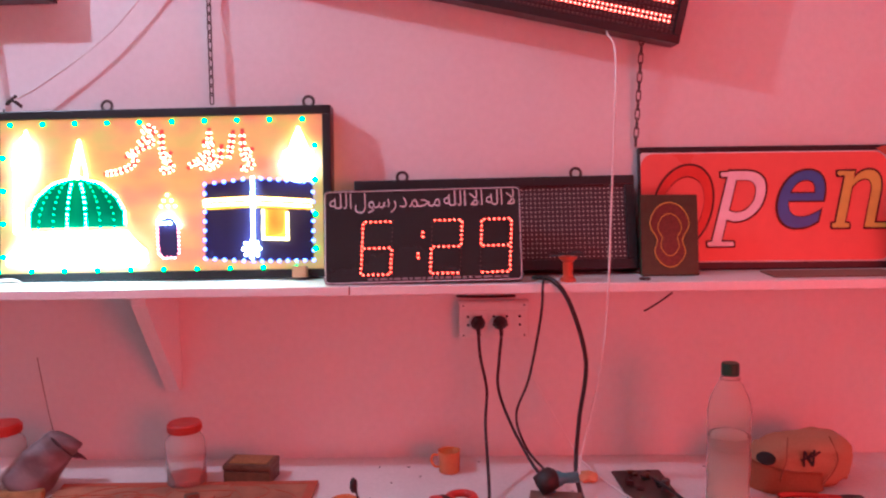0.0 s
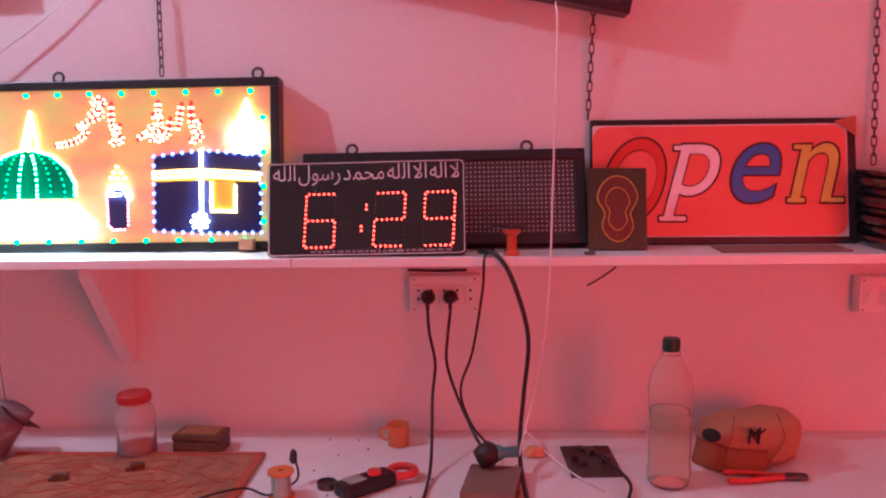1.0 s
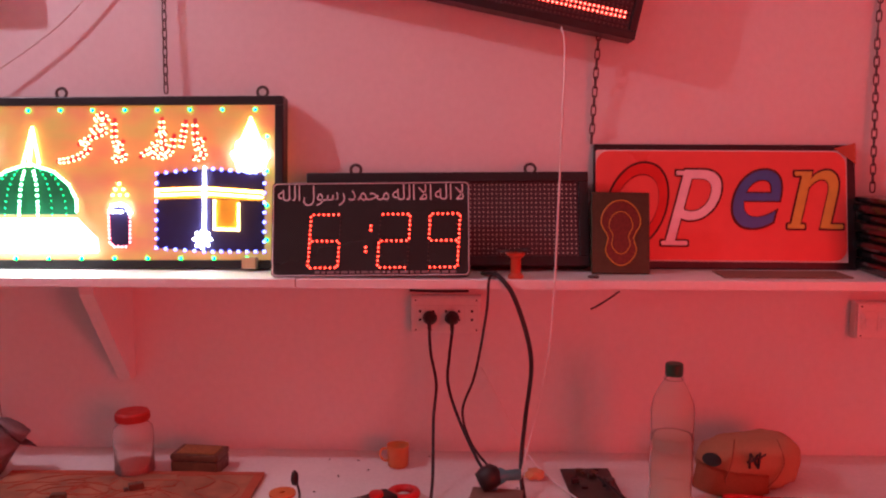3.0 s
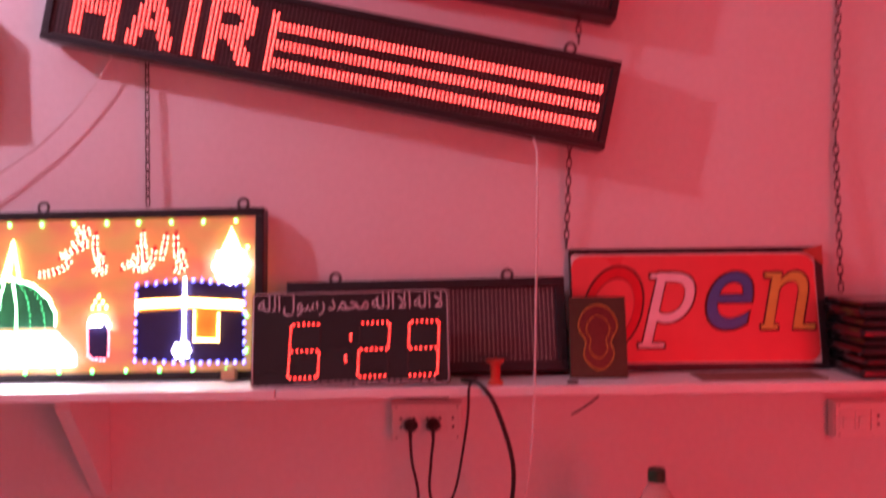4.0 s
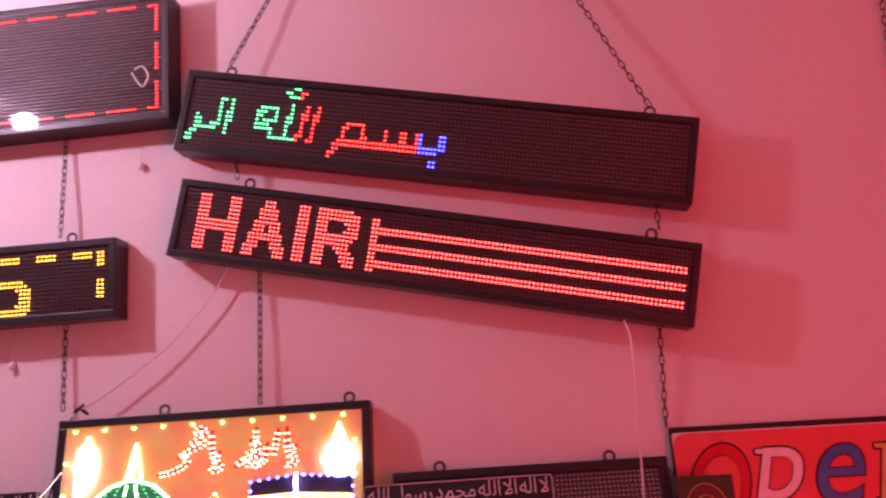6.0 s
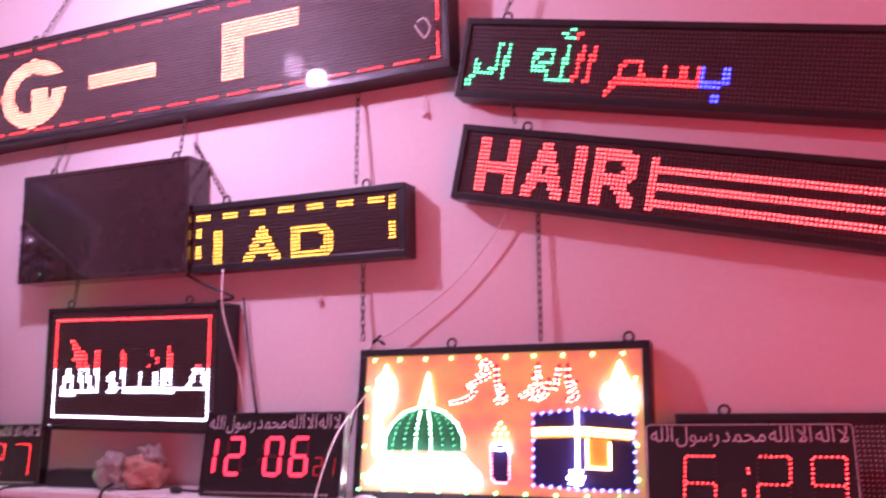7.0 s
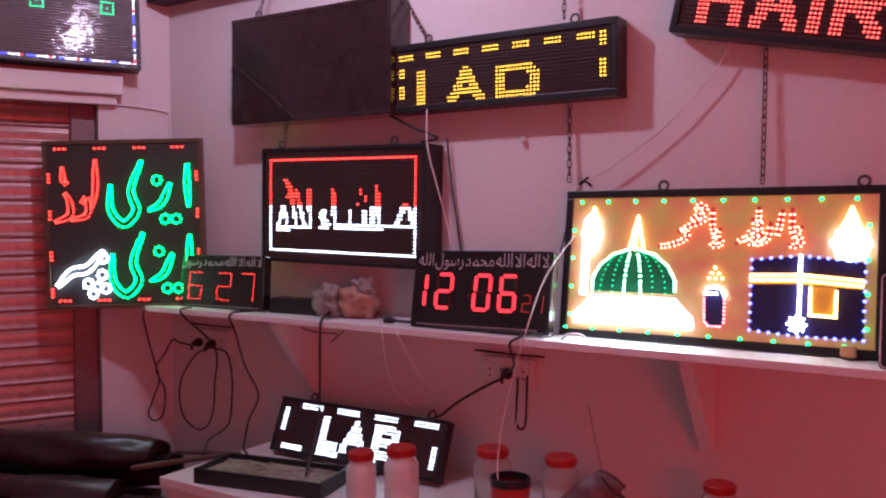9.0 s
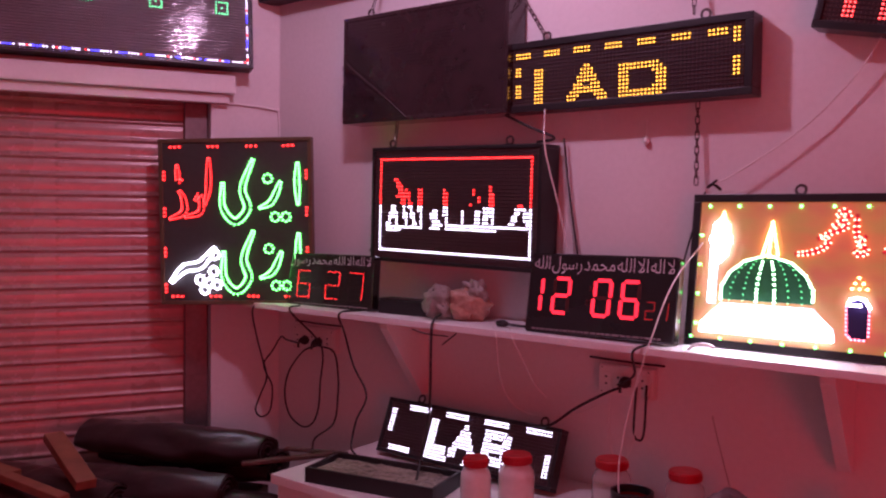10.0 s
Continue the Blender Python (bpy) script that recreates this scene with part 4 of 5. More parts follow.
part("red_sheet", slab(round_rect(-w / 2 + 0.004, w / 2 - 0.023, -h / 2 + 0.02, h / 2 - 0.017, 0.03), -0.001, 0.002), REDSHEET, sgn)
for c, x0, x1, z0, z1, colour in (("O", 0.045, 0.28, -0.33, 0.34, REDV), ("p", 0.268, 0.486, -0.31, 0.29, PINKV), ("e", 0.53, 0.713, -0.17, 0.29, BLUEV), ("n", 0.745, 0.93, -0.17, 0.29, GOLDV)):
    q = (-w / 2 + x0 * w, -w / 2 + x1 * w, z0 * h, z1 * h)
    writing("letter_edge", c, DARKV, sgn, *q, -0.003, 0.3, 0.012, "dark outline", grow=0.005)
    writing("letter", c, colour, sgn, *q, -0.004, 0.3, 0.0)
for x0, x1, z0, colour in ((0.255, 0.355, -0.31, PINKV), (0.735, 0.80, -0.17, GOLDV), (0.88, 0.945, -0.17, GOLDV), (0.315, 0.37, 0.25, PINKV), (0.765, 0.81, 0.25, GOLDV)):
    x0, x1, z0 = -w / 2 + x0 * w, -w / 2 + x1 * w, z0 * h
    part("serif_edge", slab(round_rect(x0 - 0.004, x1 + 0.004, z0 - 0.005, z0 + 0.013, 0.004, 3), -0.0034, -0.0031), DARKV, sgn)
    part("serif", slab(round_rect(x0, x1, z0 - 0.001, z0 + 0.009, 0.003, 3), -0.0044, -0.0041), colour, sgn)
part("peeling_corner", slab([(w / 2 - 0.05, h / 2 - 0.01), (w / 2 - 0.002, h / 2 + 0.003), (w / 2 - 0.002, h / 2 - 0.045)], -0.006, -0.0045), mat("red_film_back", (0.45, 0.1, 0.06), 0.3, bump=0.2), sgn, "loose brownish film corner")

# framed green plaque
m, w, h = face_pose((0.359, -0.12, 1.443), (0.485, -0.12, 1.442), (0.363, -0.155, 1.268))
plq = thing("framed_plaque", "dark green plaque with a reddish ornamental medallion", "plaque", m)
part("board", block(-w / 2, w / 2, 0, 0.012, -h / 2, h / 2, 0.002), mat("dark_green_board", (0.035, 0.045, 0.022), 0.4, grain=70, spread=0.4), plq)
prof = [(math.cos(a) * w * 0.4 * (1 - 0.38 * math.exp(-((math.sin(a) + 0.15) / 0.3) ** 2)) * (0.9 + 0.1 * math.sin(a)), math.sin(a) * h * 0.4) for a in [k * math.pi / 20 for k in range(40)]]
part("medallion", slab(prof, -0.0015, 0.001), mat("brick_red_print", (0.11, 0.028, 0.02), 0.4, grain=150, spread=0.5), plq)
part("medallion_edge", tube([(x, -0.002, z) for x, z in prof + prof[:1]], 0.0012, 5, 0), GOLDPR, plq)
part("inner_ring", tube([(x * 0.6, -0.002, z * 0.65) for x, z in prof + prof[:1]], 0.0009, 5, 0), GOLDPR, plq)

# ---- chains ----
LINK = bpy.data.meshes.new("link")
_bm = ring(0.0052, 0.0017, 0.0075, steps=14, sides=6)
_bm.to_mesh(LINK)
_bm.free()
LINK.materials.append(STEEL)


def chain(label, points, pitch=0.0205):
    root = thing("chain", label, "chain", Matrix.Translation(points[0]), "sign chains")
    k = 0
    for a, b in zip(points, points[1:]):
        a, b = Vector(a), Vector(b)
        n = max(1, round((b - a).length / pitch))
        q = (b - a).to_track_quat("Z", "Y").to_matrix().to_4x4()
        for i in range(n):
            ob = new("link", LINK)
            ob.parent = root
            ob.matrix_basis = Matrix.Translation(a.lerp(b, (i + 0.5) / n) - Vector(points[0])) @ q @ pose(0, 0, 0, 0, 0, 20 + 90 * (k % 2))
            k += 1
    return root


DC = "dull steel link chain hanging against the wall"
chain(DC, [(-0.605, -0.02, 2.03), (-0.607, -0.03, 1.665)])
chain(DC, [(0.38, -0.03, 1.8), (0.371, -0.012, 1.55)])
chain(DC, [(1.042, -0.012, 3.04), (1.004, -0.012, 1.8), (1.006, -0.03, 1.44)])
chain(DC, [(-1.136, -0.02, 2.4), (-1.127, -0.05, 2.125)])
chain(DC, [(-1.122, -0.02, 1.9), (-1.118, -0.03, 1.68)])
chain(DC, [(-0.40, -0.012, 3.04), (-0.665, -0.055, 2.555)])
chain(DC, [(0.08, -0.012, 3.04), (0.412, -0.055, 2.335)])
chain(DC, [(-0.66, -0.05, 2.34), (-0.65, -0.055, 2.24)])
chain(DC, [(0.40, -0.05, 2.1), (0.40, -0.055, 2.02)])
chain(DC, [(-1.72, -0.07, 2.4), (-1.735, -0.07, 2.28)])
chain(DC, [(-1.72, -0.02, 2.32), (-1.58, -0.05, 2.125)])
chain(DC, [(-2.22, -0.05, 2.4), (-2.255, -0.07, 2.275)])
chain(DC, [(-2.15, -0.05, 1.9), (-2.14, -0.07, 1.83)])
chain(DC, [(-2.19, -0.012, 3.04), (-2.38, -0.045, 2.765)])
chain(DC, [(-1.56, -0.012, 3.04), (-1.58, -0.045, 2.785)])

# ---- sockets ----
def socket(x0, x1, z0, z1, holes, switches=0, label="white surface socket box with two-pin outlets"):
    root = thing("socket_box", label, "socket", pose((x0 + x1) / 2, 0, (z0 + z1) / 2), "sockets under the shelf")
    w, h = x1 - x0, z1 - z0
    part("box", block(-w / 2, w / 2, -0.03, -0.001, -h / 2, h / 2, 0.003), SOCK, root)
    part("plate", block(-w / 2 + 0.003, w / 2 - 0.003, -0.036, -0.0302, -h / 2 + 0.003, h / 2 - 0.003, 0.002), SOCK, root)
    for k in range(holes):
        x = -w / 2 + w * (k + 0.75) / (holes + 0.5)
        part("module", block(x - w / holes * 0.38, x + w / holes * 0.38, -0.039, -0.0362, -h * 0.27, h * 0.27, 0.0015), SOCK, root)
        if k < switches:
            part("rocker", block(x - 0.009, x + 0.009, -0.043, -0.0392, -0.014, 0.014, 0.002, m=pose(0, 0, 0, 6)), SOCK, root)
        else:
            for dz in (-0.01, 0.01):
                # solid black disc, shade of the pin hole put into its colour
                part("pin_hole", lathe([(0, 0), (0.0032, 0), (0.0032, 0.002), (0, 0.002)], 10, m=pose(x, -0.0388, dz, 90)), HOLESHADE, root)
    for x in (-w / 2 + 0.012, w / 2 - 0.012):
        for z in (-h / 2 + 0.009, h / 2 - 0.009):
            part("screw", lathe([(0, 0), (0.0025, 0), (0.002, 0.0015), (0, 0.0015)], 8, m=pose(x, -0.0355, z, 90)), STEEL, root)
    return root


socket(-0.046, 0.121, 1.104, 1.193, 5)
socket(0.985, 1.15, 1.097, 1.184, 4, 2, "white surface switch and socket box")
socket(-1.39, -1.225, 1.085, 1.172, 4)
socket(-2.68, -2.46, 1.075, 1.165, 5)


def plug(x, z, label="black two-pin plug pushed into a socket"):
    root = thing("plug", label, "plug", pose(x, -0.039, z), "plugs")
    part("body", lathe([(0, 0), (0.015, 0), (0.017, 0.012), (0.012, 0.026), (0.006, 0.036), (0, 0.036)], 16, m=pose(0, 0, 0, 90)), RUBBER, root, smooth=True)
    part("strain_relief", tube([(0, -0.03, 0), (0, -0.04, -0.008), (0.001, -0.042, -0.024)], 0.0045, 8), RUBBER, root, smooth=True)


for x, z in ((0.0, 1.145), (0.052, 1.145), (-1.3, 1.13), (-2.6, 1.115), (-2.53, 1.115)):
    plug(x, z)

# ---- cables ----
BC = "thin black flex hanging down to the worktop"
cable("power_cable", [(0.0, -0.08, 1.12), (0.004, -0.09, 1.07), (0.017, -0.1, 1.0), (0.012, -0.14, 0.93), (0.015, -0.25, 0.84), (0.012, -0.34, 0.812), (0.004, -0.47, 0.81), (0.003, -0.53, 0.81)], 0.0035, RUBBER, BC)
cable("power_cable", [(0.053, -0.08, 1.12), (0.046, -0.09, 1.06), (0.044, -0.1, 1.0), (0.07, -0.14, 0.93), (0.115, -0.22, 0.86), (0.14, -0.26, 0.85)], 0.0035, RUBBER, BC)
cable("power_cable", [(0.15, -0.14, 1.268), (0.133, -0.245, 1.268), (0.128, -0.25, 1.2), (0.105, -0.22, 1.06), (0.078, -0.2, 0.97), (0.1, -0.22, 0.9), (0.148, -0.25, 0.85)], 0.0028, RUBBER, BC)
cable("power_cable", [(0.12, -0.17, 1.27), (0.155, -0.235, 1.272), (0.19, -0.255, 1.22), (0.222, -0.25, 1.1), (0.215, -0.2, 0.96), (0.205, -0.22, 0.86), (0.205, -0.31, 0.83), (0.212, -0.45, 0.811), (0.2, -0.53, 0.812)], 0.005, RUBBER,
      "thick black cable hanging from the shelf")
cable("white_cable", [(0.29, -0.09, 1.8), (0.281, -0.25, 1.72), (0.274, -0.25, 1.45), (0.262, -0.25, 1.15), (0.235, -0.2, 0.95), (0.205, -0.25, 0.85), (0.2, -0.36, 0.811), (0.198, -0.53, 0.809)], 0.0021, WHITEC,
      "thin white cord hanging from a sign to the worktop")
cable("white_cable", [(0.12, -0.02, 1.02), (0.2, -0.06, 0.88), (0.24, -0.13, 0.83), (0.31, -0.27, 0.812), (0.37, -0.36, 0.81)], 0.002, WHITEC, "loose white cord across the worktop")
cable("lead", [(0.37, -0.2, 0.83), (0.42, -0.33, 0.82), (0.41, -0.4, 0.81)], 0.0035, RUBBER, "short black lead by the circuit board")
cable("black_wire", [(0.405, -0.235, 1.243), (0.38, -0.236, 1.225), (0.355, -0.238, 1.21), (0.345, -0.238, 1.205)], 0.0022, RUBBER, "bent black wire end under the shelf edge")
for pts in (((-0.667, -0.03, 2.06), (-0.72, -0.03, 1.955), (-0.84, -0.03, 1.825), (-0.99, -0.035, 1.72), (-1.068, -0.04, 1.677)),):
    cable("sign_lead", pts, 0.0025, WHITEC, "thin lead slung from one sign to the next")
cable("twisted_lead", [(-1.05, -0.03, 1.665), (-1.068, -0.04, 1.68), (-1.085, -0.03, 1.672), (-1.06, -0.035, 1.69)], 0.004, RUBBER, "twisted black lead ends on the frame")
cable("sign_lead", [(-1.09, -0.035, 1.66), (-1.13, -0.02, 1.55), (-1.16, -0.03, 1.42)], 0.0025, RUBBER, "black lead behind the picture sign")
cable("white_cable", [(-1.05, -0.15, 1.53), (-1.09, -0.235, 1.43), (-1.14, -0.25, 1.28), (-1.19, -0.25, 1.11), (-1.2, -0.28, 0.98), (-1.18, -0.32, 0.9), (-1.15, -0.36, 0.81)], 0.002, WHITEC, "white cord hanging over the shelf edge")
cable("power_cable", [(-1.16, -0.22, 1.272), (-1.19, -0.24, 1.25), (-1.24, -0.12, 1.17), (-1.3, -0.085, 1.13)], 0.0035, RUBBER, BC)
cable("power_cable", [(-1.3, -0.085, 1.12), (-1.34, -0.09, 1.1), (-1.42, -0.11, 1.05), (-1.48, -0.13, 1.0), (-1.52, -0.13, 0.985), (-1.57, -0.12, 0.98)], 0.004, RUBBER, BC)
cable("power_cable", [(-1.27, -0.04, 1.12), (-1.27, -0.05, 1.0), (-1.255, -0.05, 0.975), (-1.24, -0.05, 1.0), (-1.235, -0.05, 1.13)], 0.0035, RUBBER, "looped black flex under a socket")
cable("white_cable", [(-1.644, -0.2, 1.271), (-1.606, -0.24, 1.242), (-1.624, -0.2, 1.156), (-1.665, -0.1, 1.055), (-1.638, -0.05, 0.998), (-1.561, -0.03, 0.988), (-1.451, -0.03, 1.019), (-1.393, -0.03, 1.051)], 0.0021, WHITEC, "thin white wire slung from the shelf to the socket")
cable("white_cable", [(-1.589, -0.2, 1.274), (-1.549, -0.24, 1.243), (-1.534, -0.2, 1.171), (-1.55, -0.12, 1.102), (-1.535, -0.08, 1.059)], 0.0018, WHITEC, "short white wire end hanging from the shelf")
cable("white_cable", [(-1.246, -0.06, 1.168), (-1.257, -0.06, 1.06), (-1.266, -0.06, 0.978), (-1.301, -0.06, 0.897), (-1.331, -0.06, 0.931), (-1.346, -0.05, 1.007), (-1.355, -0.03, 1.085)], 0.0019, WHITEC, "looped white wire hanging under the socket")
cable("power_cable", [(-1.86, -0.17, 1.285), (-1.84, -0.235, 1.268), (-1.838, -0.245, 1.2), (-1.83, -0.26, 1.0), (-1.8, -0.34, 0.86), (-1.76, -0.42, 0.815)], 0.0042, RUBBER, "black cable hanging from the shelf")
cable("power_cable", [(-2.6, -0.085, 1.11), (-2.61, -0.13, 1.125), (-2.559, -0.2, 1.148), (-2.602, -0.2, 1.096), (-2.651, -0.2, 1.042), (-2.635, -0.2, 1.004), (-2.605, -0.2, 0.961), (-2.617, -0.2, 0.875), (-2.665, -0.2, 0.844), (-2.697, -0.2, 0.866), (-2.669, -0.2, 0.926), (-2.636, -0.2, 0.994), (-2.661, -0.2, 1.062), (-2.692, -0.2, 1.138), (-2.67, -0.237, 1.24), (-2.66, -0.2, 1.268)], 0.0032, RUBBER, "looped black flex by the wall corner")
cable("power_cable", [(-2.53, -0.085, 1.11), (-2.519, -0.06, 1.105), (-2.593, -0.06, 1.077), (-2.664, -0.06, 1.004), (-2.692, -0.06, 0.942), (-2.693, -0.06, 0.875), (-2.662, -0.06, 0.819), (-2.598, -0.06, 0.792), (-2.545, -0.06, 0.812), (-2.513, -0.06, 0.874), (-2.504, -0.06, 0.969), (-2.501, -0.06, 1.106), (-2.47, -0.237, 1.25), (-2.46, -0.2, 1.268)], 0.0033, RUBBER, "long looped black flex")
cable("power_cable", [(-2.52, -0.085, 1.11), (-2.47, -0.09, 1.11), (-2.394, -0.1, 1.099), (-2.373, -0.1, 1.024), (-2.372, -0.1, 0.954), (-2.392, -0.1, 0.847), (-2.38, -0.2, 0.815), (-2.29, -0.3, 0.81)], 0.0033, RUBBER, BC)
cable("power_cable", [(-2.2, -0.16, 1.27), (-2.23, -0.238, 1.262), (-2.225, -0.22, 1.199), (-2.182, -0.22, 1.094), (-2.123, -0.22, 1.005), (-2.166, -0.22, 0.918), (-2.185, -0.22, 0.854), (-2.15, -0.26, 0.835), (-2.09, -0.3, 0.83)], 0.0036, RUBBER, BC)
cable("sign_lead", [(-2.2, -0.03, 1.8), (-2.27, -0.02, 1.7), (-2.25, -0.02, 1.55), (-2.29, -0.03, 1.46)], 0.003, RUBBER, "black lead down the wall beside a sign")
cable("sign_lead", [(-1.525, -0.02, 1.82), (-1.505, -0.015, 1.65), (-1.475, -0.015, 1.48)], 0.003, RUBBER, "black lead down the wall beside a sign")
cable("white_cable", [(-1.55, -0.09, 1.9), (-1.54, -0.1, 1.78), (-1.51, -0.06, 1.6), (-1.49, -0.05, 1.49)], 0.0026, WHITEC, "white lead down beside a sign")
cable("sign_lead", [(-1.72, -0.05, 1.9), (-1.62, -0.06, 1.855), (-1.54, -0.05, 1.82), (-1.6, -0.05, 1.81)], 0.004, RUBBER, "black lead between two signs")
cable("wire_loop", [(-0.91, -0.1, 2.549), (-0.888, -0.1, 2.555), (-0.872, -0.1, 2.527), (-0.887, -0.1, 2.499), (-0.904, -0.1, 2.518), (-0.917, -0.1, 2.54)], 0.0022, WHITEC, "small loop of white wire on the large sign")
for x, z in ((-1.27, 1.79), (-0.93, 2.3)):
    ob = part("wall_hook", merge(lathe([(0, 0), (0.007, 0.004), (0.008, 0.014), (0.004, 0.022), (0, 0.024)], 12, m=pose(x, -0.01, z)), tube([(x, -0.01, z + 0.02), (x, -0.014, z + 0.05), (x - 0.002, -0.005, z + 0.07)], 0.0016, 6)), WHITEC, None, smooth=True)
    tagged(ob, "small white plug end hanging on the wall", "hook")

# ---- on the shelf ----
spool = thing("wire_spool", "small orange-red plastic spool standing on the shelf", "spool", pose(0.19, -0.205, 1.265))
part("body", lathe([(0, 0), (0.017, 0), (0.017, 0.005), (0.011, 0.012), (0.011, 0.042), (0.02, 0.05), (0.02, 0.055), (0.006, 0.055), (0.006, 0.05), (0, 0.05)], 24), mat("orange_red_plastic", (0.5, 0.07, 0.03), 0.35), spool, smooth=False)
part("wire_coil", merge(tube([(0.036 * math.cos(a) - 0.004, 0.026 * math.sin(a) + 0.004, 0.059 + 0.002 * math.sin(3 * a)) for a in [k * 0.5 for k in range(26)]], 0.0018, 6, 3), bmesh.new()), RUBBER, spool, "coil of thin black wire on top")
tagged(part("cardboard_sheet", block(0.63, 0.9, -0.2, -0.11, 1.2655, 1.269, 0.001), BROWN, None), "flat brown hardboard piece lying on the shelf", "board")
tagged(part("nut", lathe([(0.004, 0), (0.012, 0), (0.012, 0.004), (0.004, 0.004), (0.004, 0)], 12, m=pose(0.355, -0.2, 1.2655)), STEEL, None), "small dark washer lying on the shelf", "washer")
GLOSSB = mat("glossy_black_plastic", (0.012, 0.011, 0.012), 0.18, grain=30, spread=0.3, bump=0.1, coat=0.4)
for k, (z, dy, hgt) in enumerate(((1.266, -0.01, 0.045), (1.314, 0.0, 0.035), (1.352, -0.012, 0.04), (1.395, 0.008, 0.035))):
    tray = thing("black_case", "glossy black plastic case in a stack at the shelf's end", "case", pose(1.16, -0.11 + dy, z, 0, 0, 2 * (k % 2)), "stack of cases")
    part("lower_shell", block(-0.2, 0.2, -0.1, 0.09, 0, hgt * 0.55, 0.008), GLOSSB, tray)
    part("upper_shell", block(-0.19, 0.2, -0.095, 0.085, hgt * 0.58, hgt, 0.008), GLOSSB, tray)
adapter = thing("power_adapter", "long black power supply box lying on the shelf", "adapter", pose(-2.02, -0.11, 1.265, 0, 0, 4))
part("case", block(-0.12, 0.12, -0.035, 0.035, 0, 0.045, 0.004), TRAYM, adapter)
part("lid", block(-0.118, 0.118, -0.033, 0.033, 0.0452, 0.05, 0.002), TRAYM, adapter)


def crumpled(name, label, m, size, material, seed, folds=0.3, category="bag", steps=4):
    """A crumpled bag: a ball drawn out and folded by noise, flat underneath."""
    bm = bmesh.new()
    bmesh.ops.create_icosphere(bm, subdivisions=steps, radius=1)
    for v in bm.verts:
        n = v.co.normalized()
        d = 1 + folds * noise.noise(n * 2.1 + Vector((seed, 0, 0))) + folds * 0.6 * abs(noise.noise(n * 5 + Vector((0, seed, 0)))) + folds * 0.3 * noise.noise(n * 11)
        v.co = Vector((n.x * size[0] * d, n.y * size[1] * d, max(n.z * size[2] * d, -size[2] * 0.9) + size[2] * 0.9))
    ob = part(name, bm, material, None, smooth=True)
    ob.matrix_world = m
    return tagged(ob, label, category)


PEARL = mat("milky_plastic_film", (0.62, 0.56, 0.52), 0.3, grain=60, spread=0.15, blotch=30, bump=0.9, coat=0.3, depth=0.008)
PEARL.node_tree.nodes["Principled BSDF"].inputs["Transmission Weight"].default_value = 0.65
BROWNBAG = mat("tan_plastic_film", (0.4, 0.22, 0.16), 0.35, grain=50, spread=0.25, blotch=12, bump=0.9, coat=0.3, depth=0.008)
crumpled("plastic_bag", "crumpled tan plastic bag on the shelf", pose(-1.815, -0.1, 1.266), (0.074, 0.05, 0.05), BROWNBAG, 3.1, 0.4)
crumpled("plastic_bag", "crumpled milky plastic bag on the shelf", pose(-1.888, -0.15, 1.27), (0.043, 0.036, 0.05), PEARL, 5.7, 0.38)
crumpled("plastic_bag", "small knotted clear bag end", pose(-1.79, -0.1, 1.322, 0, 20, 0), (0.042, 0.026, 0.034), PEARL, 8.2, 0.6)
crumpled("plug_lead", "black plug lying on the shelf", pose(-1.64, -0.16, 1.266), (0.022, 0.012, 0.01), RUBBER, 1.3, 0.2, "plug", 3)
cable("power_cable", [(-1.63, -0.16, 1.275), (-1.58, -0.15, 1.272), (-1.52, -0.1, 1.27)], 0.004, RUBBER, "short black lead on the shelf")

# ---- on the worktop ----
JAR = clear("clear_jar_plastic", (0.94, 0.94, 0.92), 0.12, 0.85, 1.12)
MILK = mat("milky_jar_plastic", (0.7, 0.72, 0.68), 0.25, grain=50, spread=0.08, blotch=12, bump=0.05, coat=0.3)


def jar(x, y, r, hgt, label, body=JAR, fill=None, turn=0):
    root = thing("storage_jar", label, "jar", pose(x, y, 0.805, 0, 0, turn), "jars with red lids")
    part("jar_body", lathe([(0, 0.002), (r * 0.85, 0), (r, 0.008), (r, 0.02), (r * 0.97, 0.03), (r, 0.04), (r, hgt * 0.66), (r * 0.95, hgt * 0.74), (r * 0.72, hgt * 0.84), (r * 0.7, hgt * 0.95),
                            (r * 0.66, hgt * 0.95), (r * 0.68, hgt * 0.83), (r * 0.92, hgt * 0.73), (r * 0.96, hgt * 0.64), (r * 0.96, 0.008), (0, 0.006)], 36), body, root, smooth=True)
    lid = part("lid", lathe([(0, hgt * 0.86), (r * 0.82, hgt * 0.86), (r * 0.84, hgt * 0.87), (r * 0.84, hgt * 0.975), (r * 0.78, hgt), (r * 0.3, hgt), (0, hgt * 0.995)], 40), REDLID, root, "red screw lid")
    rib = bmesh.new()
    for k in range(36):
        a = 2 * math.pi * k / 36
        block(-0.0012, 0.0012, -0.001, 0.001, hgt * 0.88, hgt * 0.965, 0, rib, pose(r * 0.845 * math.cos(a), r * 0.845 * math.sin(a), 0, 0, 0, math.degrees(a) + 90))
    part("grip_rib_band", rib, REDLID, lid, kind="stuff")
    if fill:
        part("contents", lathe([(0, 0.01), (r * 0.9, 0.01), (r * 0.92, 0.012), (r * 0.92, hgt * 0.14), (r * 0.4, hgt * 0.19), (0, hgt * 0.17)], 24), fill, root, "reddish small parts inside")
    return root


jar(-0.665, -0.165, 0.044, 0.147, "clear plastic jar with red lid holding red parts", fill=mat("red_parts", (0.5, 0.05, 0.03), 0.5, grain=90, spread=0.6, bump=1, depth=0.006))
jar(-1.06, -0.2, 0.048, 0.16, "clear plastic jar with red lid", fill=None)
